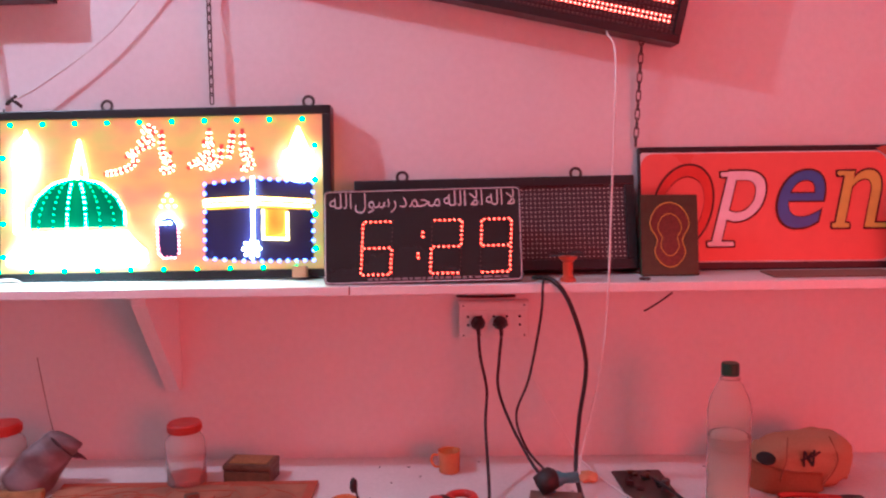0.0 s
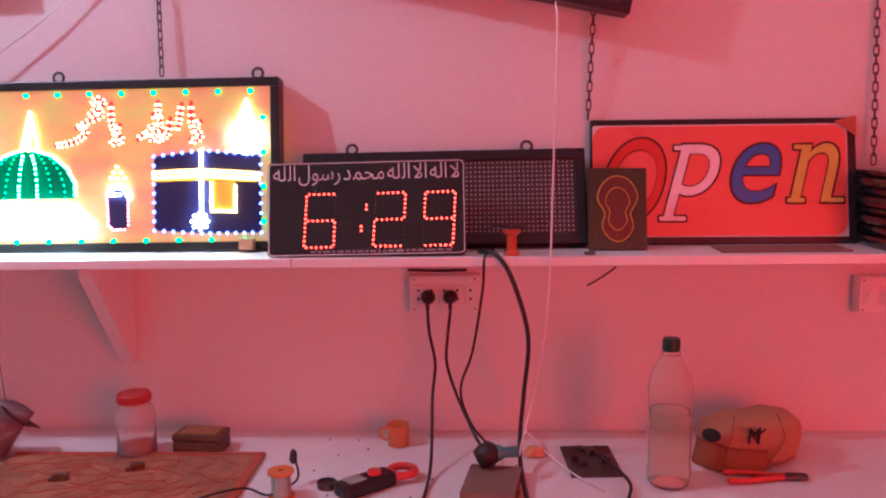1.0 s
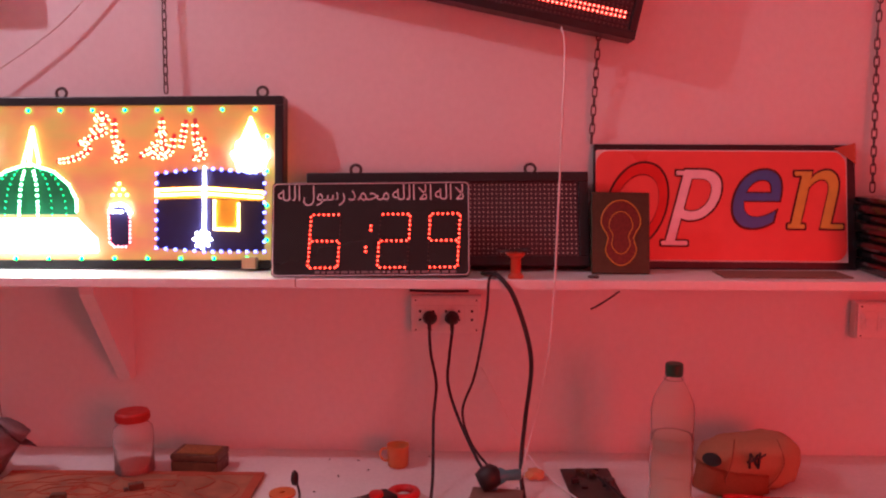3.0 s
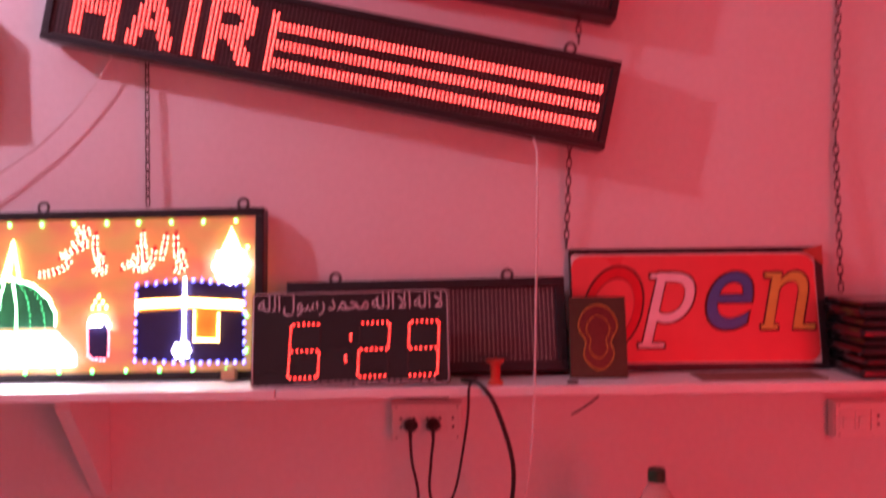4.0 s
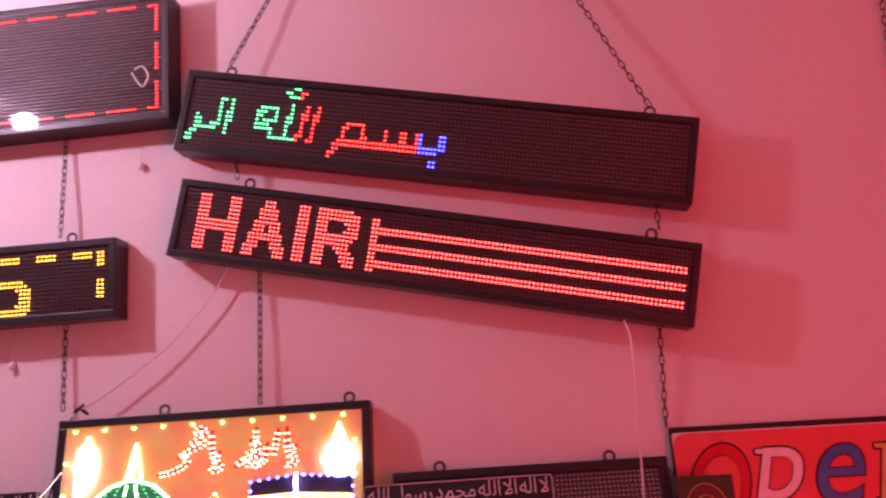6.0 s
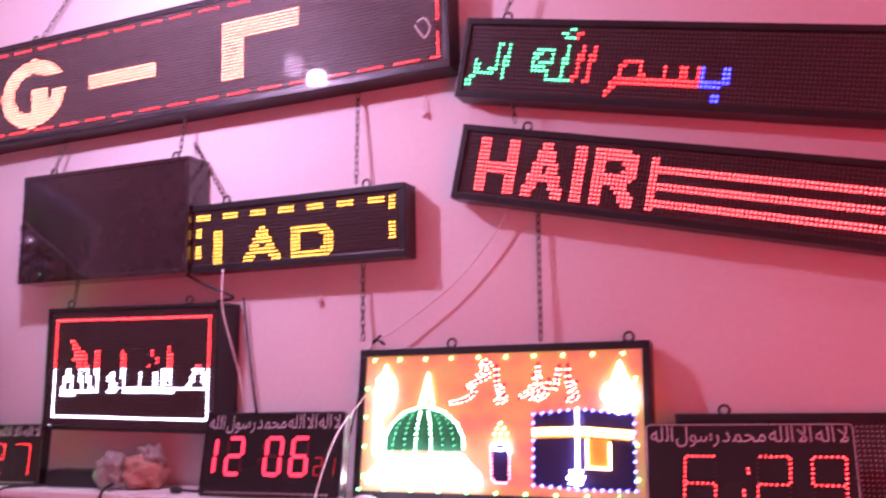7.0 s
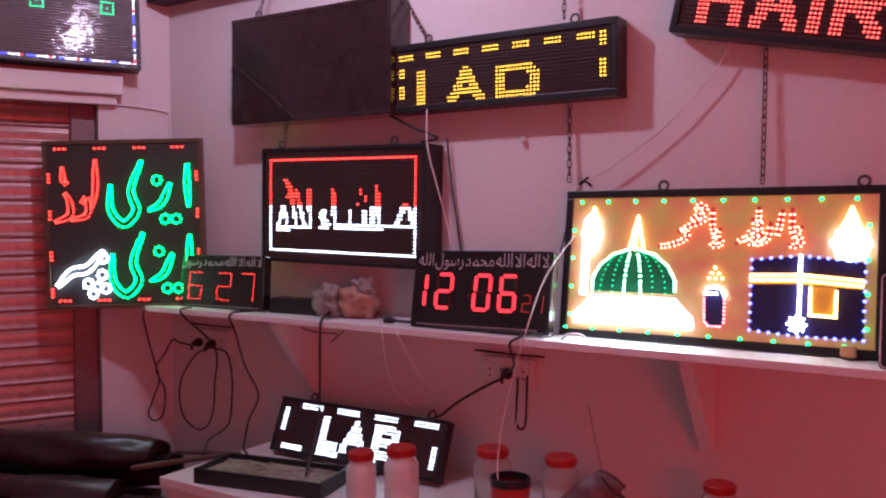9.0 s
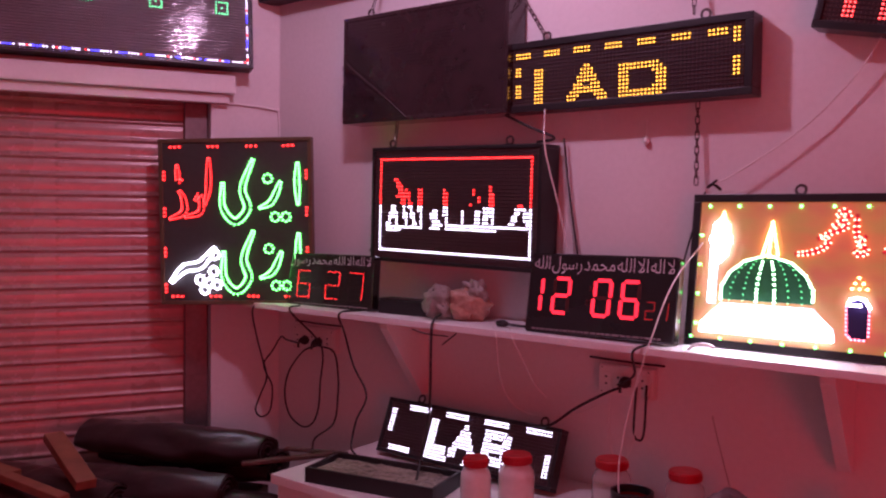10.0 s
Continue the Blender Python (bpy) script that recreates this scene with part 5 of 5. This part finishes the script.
jar(-1.24, -0.24, 0.05, 0.165, "clear plastic jar with red lid near the wall", fill=None)
jar(-1.535, -0.43, 0.04, 0.155, "milky plastic jar with red lid", MILK)
jar(-1.457, -0.355, 0.047, 0.162, "milky plastic jar with red lid", MILK)
can = thing("red_tin", "open red tin with a black rim", "tin", pose(-1.15, -0.31, 0.805))
part("body", lathe([(0, 0), (0.048, 0), (0.05, 0.003), (0.05, 0.1), (0.046, 0.1), (0.046, 0.006), (0, 0.006)], 32), REDLID, can, smooth=False)
part("rim", lathe([(0.045, 0.1), (0.052, 0.1), (0.052, 0.118), (0.047, 0.12), (0.045, 0.118), (0.045, 0.1)], 32), TRAYM, can, "black plastic rim")
part("dark_filling", lathe([(0, 0.09), (0.045, 0.09), (0.045, 0.094), (0, 0.1)], 24), TRAYM, can)

bottle = thing("water_bottle", "clear plastic bottle half full, with a dark green cap", "bottle", pose(0.505, -0.31, 0.805) @ Matrix.Diagonal((1, 1, 0.925, 1)))
r = 0.044
body = [(0, 0.004), (r * 0.8, 0), (r * 0.97, 0.008), (r, 0.03), (r * 0.96, 0.06), (r, 0.075), (r, 0.13), (r * 0.95, 0.145), (r, 0.16), (r * 0.96, 0.175), (r, 0.19), (r, 0.225), (r * 0.9, 0.25), (r * 0.6, 0.28), (r * 0.34, 0.297), (r * 0.32, 0.315)]
PET = clear("clear_bottle_plastic", (0.93, 0.9, 0.86), 0.16, 0.9, 1.1)
part("bottle_body", lathe(body + [(a * 0.94 if a > 0 else 0, z + (0.003 if z < 0.01 else 0)) for a, z in reversed(body)], 40), PET, bottle, smooth=True)
part("water", lathe([(0, 0.007)] + [(a * 0.93, max(z, 0.007)) for a, z in body[1:9]] + [(r * 0.92, 0.17), (0, 0.17)], 32), clear("water", (0.95, 0.86, 0.72), 0.1, 1.0, 1.12), bottle, smooth=True)
part("cap", lathe([(0, 0.303), (r * 0.4, 0.303), (r * 0.41, 0.31), (r * 0.4, 0.328), (r * 0.36, 0.33), (0, 0.33)], 28), mat("dark_green_cap", (0.01, 0.05, 0.025), 0.4), bottle)
part("neck_ring", lathe([(r * 0.33, 0.294), (r * 0.46, 0.294), (r * 0.46, 0.298), (r * 0.33, 0.298)], 28), PET, bottle)

# baseball cap lying on its side, brim to the front
hat = thing("baseball_cap", "worn tan baseball cap lying on the worktop", "cap", pose(0.69, -0.17, 0.805, 0, 0, 4))
bm = bmesh.new()
bmesh.ops.create_uvsphere(bm, u_segments=44, v_segments=24, radius=1)
for v in list(bm.verts):
    n = v.co.copy()
    q = Vector([math.copysign(abs(c) ** 0.72, c) for c in n])
    lean = 1 + 0.14 * q.x - 0.1 * max(0, q.x - 0.55) * 3
    fold = 0.012 * noise.noise(n * 3.1 + Vector((4, 0, 0))) + 0.005 * noise.noise(n * 9)
    v.co = Vector((q.x * 0.108 + 0.014 + 0.018 * max(q.z, 0), q.y * 0.07 + 0.6 * fold, max(q.z * 0.056 * lean + 0.052 + 0.25 * fold, 0.001)))
part("crown", bm, CAPM, hat, smooth=True)
for x0, bend in ((0.062, 0.016), (-0.03, -0.006)):
    seam = [(x0 + bend * math.sin(math.pi * k / 8) - 0.03 * (1 - k / 8), -0.068 - 0.006 * math.sin(math.pi * k / 8) + 0.028 * max(0, k - 5) / 3, 0.012 + 0.1 * k / 8) for k in range(9)]
    part("seam", tube(seam, 0.0016, 5, 3), mat("seam_thread", (0.26, 0.11, 0.06), 0.9), hat)
bm = bmesh.new()
grid = []
for i in range(11):
    t = i / 10
    row = []
    for j in range(21):
        a = math.pi * (1.02 + 0.62 * j / 20)
        rim_z = 0.062 - 0.02 * j / 20
        reach = 1 + 0.42 * t * math.sin(math.pi * min(1, (j + 2) / 22))
        row.append(bm.verts.new((-0.005 + 0.1 * math.cos(a) * (0.96 + 0.12 * t), -0.012 + 0.062 * math.sin(a) * reach, max(rim_z - 0.056 * t ** 0.8 + 0.008 * math.sin(a * 3) * t, 0.002))))
    grid.append(row)
for a, b in zip(grid, grid[1:]):
    for j in range(20):
        bm.faces.new((a[j], a[j + 1], b[j + 1], b[j]))
bmesh.ops.solidify(bm, geom=list(bm.faces), thickness=0.004)
# the crown's twill again, with the orange-red light on the brim coloured in
part("brim", bm, mat("orange_lit_twill", (0.5, 0.17, 0.09), 0.9, grain=260, spread=0.12, blotch=9, bump=0.5), hat, "curved brim, orange-red light put into its colour", smooth=True)
bm = bmesh.new()
for pts in (((-0.012, 0.014), (-0.012, -0.016)), ((-0.012, 0.014), (0.006, -0.016)), ((0.006, -0.016), (0.008, 0.016)), ((-0.004, 0.0), (0.004, 0.012)), ((0.004, 0.002), (0.02, 0.012)), ((-0.018, -0.004), (0.012, 0.006))):
    tube([(0.004 + 1.05 * a, -0.0745, 0.078 + 1.1 * b) for a, b in pts], 0.0026, 5, 0, bm)
part("badge", bm, RUBBER, hat, "small dark stitched badge")
# no real hole: a flat black disc paints the opening's shade
part("strap_opening", lathe([(0, 0), (0.024, 0.001), (0.026, 0.005), (0, 0.006)], 20, m=pose(-0.08, -0.05, 0.072, 75, 0, -38) @ Matrix.Diagonal((0.8, 0.55, 1, 1))), HOLESHADE, hat, "black disc for the shade in the strap opening")

pliers = thing("pliers", "pliers with red handles lying open on the worktop", "pliers", pose(0.735, -0.29, 0.807))
for s in (1, -1):
    part("handle", tube([(0.01, 0.004 * s, 0.006), (-0.03, 0.012 * s, 0.006), (-0.075, 0.022 * s, 0.006), (-0.11, 0.02 * s, 0.006)], 0.0062, 8), REDP, pliers, smooth=True)
    part("jaw", tube([(0.005, 0.005 * s, 0.006), (0.03, 0.007 * s, 0.006), (0.055, 0.003 * s, 0.006)], 0.0055, 8), STEEL, pliers, smooth=True)

mug = thing("mug", "small orange glazed mug by the wall", "mug", pose(-0.072, -0.1, 0.805) @ Matrix.Scale(0.8, 4))
part("body", lathe([(0, 0.002), (0.027, 0), (0.03, 0.003), (0.032, 0.06), (0.0335, 0.064), (0.031, 0.064), (0.028, 0.006), (0, 0.006)], 32), ORANGE, mug, smooth=True)
part("handle", tube([(-0.03, 0, 0.052), (-0.047, -0.002, 0.05), (-0.052, -0.003, 0.034), (-0.042, -0.002, 0.018), (-0.03, 0, 0.015)], 0.0038, 8), ORANGE, mug, smooth=True)

chest = thing("carved_box", "small dark carved wooden box", "box", pose(-0.525, -0.135, 0.805, 0, 0, -6))
part("body", block(-0.055, 0.055, -0.035, 0.035, 0, 0.03, 0.003), CARVED, chest)
part("lid", block(-0.056, 0.056, -0.036, 0.036, 0.0312, 0.046, 0.004), CARVED, chest)
part("inlay", block(-0.044, 0.044, -0.026, 0.026, 0.0462, 0.0478, 0.0008), mat("brass_inlay", (0.35, 0.2, 0.07), 0.35, 0.5, grain=140, spread=0.5), chest)

# patterned board with tangled red leads on it
pad = thing("patterned_board", "flat board with reddish vein pattern lying on the worktop", "board", pose(-0.65, -0.4, 0.805, 0, 0, 0.5))
PADM = mat("veined_board", (0.34, 0.14, 0.08), 0.5, grain=24, spread=0.5, blotch=9, bump=0.2)
part("sheet", block(-0.29, 0.285, -0.13, 0.228, 0, 0.008, 0.002), PADM, pad)
PADRED = mat("pad_red", (0.42, 0.08, 0.04), 0.5, grain=40, spread=0.2)
part("edge_band", block(-0.29, 0.285, 0.212, 0.228, 0.0082, 0.0092), PADRED, pad)
part("edge_band", block(0.265, 0.285, -0.13, 0.21, 0.0082, 0.0092), PADRED, pad)
random.seed(11)
bm = bmesh.new()
for k in range(64):
    x, y, a = random.uniform(-0.26, 0.2), random.uniform(-0.11, 0.18), random.uniform(0, 6.3)
    pts = []
    for q in range(6):
        pts.append((max(-0.28, min(0.26, x)), max(-0.12, min(0.205, y)), 0.0085))
        a += random.uniform(-1.1, 1.1)
        x, y = x + 0.035 * math.cos(a), y + 0.03 * math.sin(a)
    tube(pts, 0.0013, 4, 4, bm)
part("red_vein_pattern", bm, PADRED, pad, "raised reddish vein lines", kind="stuff")
for x, y, a in ((-0.62, -0.27, 30), (-0.76, -0.33, 10)):
    comp = thing("component", "small dark electronic part with metal end", "component", pose(x, y, 0.8135, 0, 0, a), "loose parts on the board")
    part("body", block(-0.016, 0.014, -0.009, 0.009, 0, 0.014, 0.002), CARVED, comp)
    part("terminal", block(-0.026, -0.0165, -0.006, 0.006, 0.001, 0.006, 0.001), STEEL, comp)

reel = thing("solder_reel", "solder reel with orange flanges standing up", "reel", pose(-0.277, -0.39, 0.805))
part("flange", lathe([(0.006, 0.052), (0.026, 0.052), (0.027, 0.055), (0.026, 0.058), (0.006, 0.058), (0.006, 0.052)], 28), ORANGE, reel, "orange plastic flange")
part("flange", lathe([(0.006, 0), (0.026, 0), (0.027, 0.003), (0.026, 0.006), (0.006, 0.006), (0.006, 0)], 28), ORANGE, reel)
part("solder", lathe([(0.008, 0.0062)] + [(0.0195 + 0.0008 * (k % 2), 0.0062 + 0.0455 * k / 30) for k in range(31)] + [(0.008, 0.0517)], 28), mat("bright_solder", (0.6, 0.58, 0.56), 0.25, 0.9, grain=90, spread=0.2), reel, "wound bright solder", smooth=False)
cable("lead", [(-0.27, -0.33, 0.87), (-0.262, -0.32, 0.85), (-0.258, -0.34, 0.82), (-0.3, -0.4, 0.815), (-0.36, -0.38, 0.82), (-0.44, -0.44, 0.82), (-0.46, -0.5, 0.816)], 0.0025, RUBBER, "thin black lead with a plug end")
crumpled("plug_end", "small black plug end standing up", pose(-0.266, -0.325, 0.85), (0.008, 0.008, 0.016), RUBBER, 2.2, 0.15, "plug", 3)
dish = thing("round_tin", "shallow round tin with dark contents", "tin", pose(-0.195, -0.34, 0.805))
part("body", lathe([(0, 0), (0.019, 0), (0.02, 0.002), (0.02, 0.014), (0.018, 0.014), (0.018, 0.003), (0, 0.003)], 28), STEEL, dish)
part("flux", lathe([(0, 0.0031), (0.0175, 0.0031), (0.0175, 0.011), (0, 0.0115)], 24), TRAYM, dish)
meter = thing("clamp_meter", "red and black clamp meter lying on the worktop", "meter", pose(-0.085, -0.33, 0.806, 0, 0, 42))
part("body", block(-0.1, 0.025, -0.024, 0.024, 0, 0.03, 0.008), TRAYM, meter)
part("screen", block(-0.085, -0.045, -0.018, 0.018, 0.0302, 0.032, 0.001), mat("grey_screen", (0.25, 0.27, 0.24), 0.2, bump=0), meter)
part("dial", lathe([(0, 0.0302), (0.015, 0.0302), (0.014, 0.037), (0, 0.038)], 20, m=pose(-0.015, 0, 0)), REDP, meter, "red range dial")
part("jaw", ring(0.027, 0.009, 0, pose(0.055, 0, 0.016, 90), steps=20, sides=8), REDP, meter, "red clamp jaw", smooth=True)
part("trigger", block(0.0, 0.03, 0.0245, 0.034, 0.006, 0.022, 0.003), REDP, meter)

tool = thing("glue_gun", "teal and black hand tool resting on a wooden block", "tool", pose(0.15, -0.3, 0.838, 0, 0, 8))
part("head", lathe([(0, -0.02), (0.02, -0.018), (0.026, 0), (0.024, 0.02), (0.012, 0.03), (0, 0.031)], 20, m=pose(-0.02, 0, 0.022, 0, 62, 0)), RUBBER, tool, "rounded black head", smooth=True)
part("barrel", lathe([(0, 0), (0.016, 0), (0.017, 0.02), (0.011, 0.03), (0.012, 0.06), (0, 0.062)], 20, m=pose(-0.01, 0, 0.026, 0, 88, 0)), TEAL, tool, "teal plastic barrel", smooth=True)
part("stand", block(-0.025, 0.0, -0.012, 0.012, 0, 0.012, 0.002), TEAL, tool)
tagged(part("wooden_block", block(-0.052, 0.055, -0.095, 0.05, 0, 0.032, 0.003, m=pose(0.145, -0.345, 0.805, 0, 0, -8)), BROWN, None), "brown wooden block on the worktop", "block")
board = thing("circuit_board", "dark circuit board with parts lying on the worktop", "circuit board", pose(0.36, -0.2, 0.806, 0, 0, 3))
part("board", block(-0.055, 0.055, -0.085, 0.085, 0, 0.004, 0.0008), mat("dark_board", (0.03, 0.028, 0.022), 0.4, grain=120, spread=0.5), board)
random.seed(5)
for k in range(12):
    x, y = random.uniform(-0.045, 0.04), random.uniform(-0.07, 0.07)
    part("chip", block(x, x + random.uniform(0.006, 0.016), y, y + random.uniform(0.006, 0.018), 0.0041, 0.0041 + random.uniform(0.003, 0.012), 0.0008), random.choice((TRAYM, STEEL, CARVED)), board)
part("capacitor", lathe([(0, 0.0041), (0.009, 0.0041), (0.009, 0.028), (0.007, 0.03), (0, 0.03)], 16, m=pose(0.035, -0.035, 0)), STEEL, board)
crumpled("paper_scrap", "crumpled orange paper scrap", pose(0.24, -0.17, 0.806), (0.02, 0.015, 0.012), mat("orange_paper", (0.6, 0.3, 0.15), 0.7), 4.4, 0.5, "paper", 3)
SACK = mat("dark_grey_sack", (0.17, 0.125, 0.13), 0.5, grain=40, spread=0.3, blotch=14, bump=0.6, depth=0.006)
pouch = thing("plastic_pouch", "slumped grey plastic pouch leaning over, its top folded", "bag", pose(-0.96, -0.19, 0.806, 0, 0, 6))
bm = bmesh.new()
rings = []
for i in range(19):
    t = i / 18
    mid = Vector((-0.06 + 0.075 * t + 0.02 * t * t, 0, 0.012 + 0.112 * t - 0.006 * t * t))
    wide, deep = 0.056 - 0.018 * t, 0.05 * (1 - 0.75 * t) + 0.006
    across = Vector((0.62, 0, -0.55 + 0.2 * t)).normalized()
    ringed = []
    for k in range(24):
        a = 2 * math.pi * k / 24
        c, d = math.cos(a), math.sin(a)
        p = mid + across * wide * math.copysign(abs(c) ** 0.6, c) + Vector((0, deep * math.copysign(abs(d) ** 0.7, d), 0))
        p += Vector((0.4, -1, 0.4)) * 0.011 * noise.noise(p * 26) + Vector((0, 1, 0.3)) * 0.006 * noise.noise(p * 70)
        ringed.append(bm.verts.new((p.x, p.y, max(p.z, 0.001))))
    rings.append(ringed)
for a, b in zip(rings, rings[1:]):
    for k in range(24):
        bm.faces.new((a[k], a[(k + 1) % 24], b[(k + 1) % 24], b[k]))
bm.faces.new(rings[0][::-1])
bm.faces.new(rings[-1])
part("bag_body", bm, SACK, pouch, smooth=True)
bm = bmesh.new()
grid = [[bm.verts.new((0.01 + 0.04 * i / 8 + 0.003 * j, -0.028 + 0.012 * j - 0.01 * math.sin(i * 0.5), 0.132 - 0.05 * (i / 8) ** 1.4 - 0.006 * j + 0.004 * noise.noise(Vector((i * 0.7, j, 2))))) for j in range(6)] for i in range(9)]
for a, b in zip(grid, grid[1:]):
    for j in range(5):
        bm.faces.new((a[j], b[j], b[j + 1], a[j + 1]))
bmesh.ops.solidify(bm, geom=list(bm.faces), thickness=0.006)
part("folded_top", bm, SACK, pouch, "dark folded-over top", smooth=True)
part("contents", block(-0.11, 0.0, -0.062, -0.04, 0.0, 0.022, 0.006), mat("ochre_packet", (0.3, 0.17, 0.06), 0.5, grain=60, spread=0.5, bump=0.5), pouch, "ochre packet showing at the bottom")
cable("bag_string", [(-0.95, -0.19, 0.935), (-0.985, -0.14, 0.978), (-1.022, -0.085, 1.024), (-1.058, -0.03, 1.071)], 0.0012, BROWN, "thin brown string from the bag to the wall")
random.seed(21)
crumbs = bmesh.new()
for k in range(26):
    x, y = random.uniform(-0.35, 0.55), random.uniform(-0.45, -0.04)
    block(-0.003, 0.003, -0.0012, 0.0012, 0, 0.0015, 0, crumbs, pose(x, y, 0.8052, 0, 0, random.uniform(0, 180)))
tagged(part("wire_offcuts", crumbs, STEEL, None), "scattered wire offcuts and crumbs on the worktop", "offcuts", kind="stuff")

tray = thing("parts_tray", "long black tray filled with pale debris", "tray", pose(-1.9, -0.4, 0.805, 0, 0, 12))
for a in ((-0.2, 0.22, -0.09, -0.08), (-0.2, 0.22, 0.08, 0.09), (-0.2, -0.19, -0.079, 0.079), (0.21, 0.22, -0.079, 0.079)):
    part("wall", block(*a, 0, 0.045, 0.002), TRAYM, tray)
part("bottom", block(-0.189, 0.209, -0.079, 0.079, 0, 0.004), TRAYM, tray)
bm = bmesh.new()
rows = [[bm.verts.new((-0.188 + 0.396 * i / 24, -0.078 + 0.156 * j / 10, 0.03 + 0.006 * noise.noise(Vector((i * 0.6, j * 0.6, 0))))) for j in range(11)] for i in range(25)]
for a, b in zip(rows, rows[1:]):
    for j in range(10):
        bm.faces.new((a[j], b[j], b[j + 1], a[j + 1]))
part("debris", bm, mat("pale_debris", (0.26, 0.23, 0.18), 0.4, grain=80, spread=0.9, blotch=16, bump=1, depth=0.005), tray, "pale mixed debris", smooth=False)

# ---- heap in front of the shutter ----
def roll(name, label, a, b, r, seed, material=MAROON):
    """A loosely rolled sheet lying from a to b."""
    a, b = Vector(a), Vector(b)
    way = (b - a).normalized()
    side = way.cross(Vector((0, 0, 1))).normalized()
    up = side.cross(way)
    bm = bmesh.new()
    rings = []
    for i in range(25):
        t = i / 24
        mid = a.lerp(b, t)
        rr = r * (0.86 + 0.2 * math.sin(math.pi * t))
        rings.append([bm.verts.new(mid + rr * (1 + 0.1 * noise.noise(Vector((t * 17, math.cos(q) * 2.5 + seed, math.sin(q) * 2.5))) + 0.2 * noise.noise(Vector((t * 4, math.cos(q) * 1.2, math.sin(q) * 1.2 + seed)))) * (math.cos(q) * side * 1.15 + math.sin(q) * up * 0.8)) for q in [2 * math.pi * k / 28 for k in range(28)]])
    for p, q in zip(rings, rings[1:]):
        for k in range(28):
            bm.faces.new((p[k], p[(k + 1) % 28], q[(k + 1) % 28], q[k]))
    root = thing(name, label, "roll", group="heap by the shutter")
    for loop, out in ((rings[0], -way), (rings[-1], way)):
        pts = [v.co.copy() for v in loop]
        mid = sum(pts, Vector()) / len(pts)
        curl = [mid + (pts[k % 28] - mid) * (0.96 - 0.8 * k / 84) + out * 0.002 for k in range(84)]
        part("rolled_end", tube(curl, 0.004, 5, 0), material, root)
    part("sheet", bm, material, root, smooth=True)
    return root


stand = thing("crate_table", "low dark table under the heap of rolls", "table", pose(-2.82, -0.72, 0))
part("top", block(-0.5, 0.42, -0.36, 0.32, 0.6, 0.64, 0.004, m=pose(0, 0, 0, 0, 0, 20)), CARVED, stand)
for x, y in ((-0.42, -0.3), (0.36, -0.3), (-0.42, 0.26), (0.36, 0.26)):
    part("leg", block(x - 0.03, x + 0.03, y - 0.03, y + 0.03, 0, 0.599, 0.003, m=pose(0, 0, 0, 0, 0, 20)), CARVED, stand)
roll("sheet_roll", "dark glossy rolled sheet lying on the heap", (-3.1, -0.62, 0.79), (-2.42, -0.38, 0.8), 0.075, 1.0)
roll("sheet_roll", "dark rolled sheet underneath", (-2.95, -0.85, 0.7), (-2.4, -0.56, 0.71), 0.08, 4.0)
roll("sheet_roll", "dark rolled sheet beside the others", (-3.2, -0.95, 0.7), (-2.62, -0.8, 0.7), 0.07, 7.0)


roll("sheet_roll", "thick dark rolled sheet at the back of the heap", (-3.15, -0.5, 0.72), (-2.5, -0.26, 0.71), 0.085, 11.0)
roll("sheet_roll", "dark rolled sheet in front of the heap", (-3.05, -1.0, 0.68), (-2.42, -0.76, 0.66), 0.07, 13.0)
roll("sheet_roll", "dark rolled sheet wedged beside the worktop", (-2.78, -0.74, 0.66), (-2.27, -0.46, 0.66), 0.065, 17.0)


OLDWOOD = mat("dull_brown_strip", (0.09, 0.04, 0.03), 0.7, grain=25, spread=0.5, blotch=8, bump=0.4)


def plank(label, a, b, wide, thick, material=WOODP):
    a, b = Vector(a), Vector(b)
    m = (b - a).to_track_quat("X", "Z").to_matrix().to_4x4()
    m.translation = (a + b) / 2
    n = (b - a).length / 2
    return tagged(part("wood_offcut", block(-n, n, -wide / 2, wide / 2, -thick / 2, thick / 2, 0.003, m=m), material, None), label, "wood", "heap by the shutter")


plank("rough reddish wood offcut lying on the heap", (-2.93, -0.84, 0.855), (-2.62, -0.9, 0.775), 0.06, 0.03)
plank("rough reddish wood offcut in the heap", (-2.95, -1.01, 0.77), (-2.62, -0.97, 0.75), 0.04, 0.025)
plank("thin wooden strip across the worktop end", (-2.4, -0.5, 0.79), (-2.19, -0.3, 0.818), 0.03, 0.012, OLDWOOD)
plank("rough reddish wood offcut in the heap", (-3.2, -1.02, 0.775), (-2.9, -0.98, 0.765), 0.05, 0.03)
plank("thin wooden strip across the worktop end", (-2.4, -0.32, 0.8), (-2.17, -0.26, 0.812), 0.025, 0.01, OLDWOOD)

# small wires and clips along the shelf
cable("nail_wire", [(-1.92, -0.236, 1.24), (-1.87, -0.238, 1.232), (-1.78, -0.237, 1.231)], 0.0022, RUBBER, "dark wire clipped under the shelf edge")
cable("nail_wire", [(-1.75, -0.236, 1.243), (-1.78, -0.238, 1.22), (-1.8, -0.238, 1.205)], 0.0022, RUBBER, "bent dark wire end under the shelf edge")
cable("shelf_clip", [(-1.06, -0.2, 1.268), (-1.04, -0.21, 1.282), (-1.015, -0.2, 1.284), (-1.0, -0.19, 1.276)], 0.004, WHITEC, "small white plastic clip on the shelf", "clip")
for x0, x1, z in ((-1.43, -1.2, 1.183), (-2.69, -2.45, 1.178), (-0.05, 0.09, 1.203)):
    cable("feed_wire", [(x0, -0.012, z), ((x0 + x1) / 2, -0.012, z - 0.002), (x1, -0.012, z - 0.001)], 0.003, RUBBER, "dark feed wire along the top of a socket")
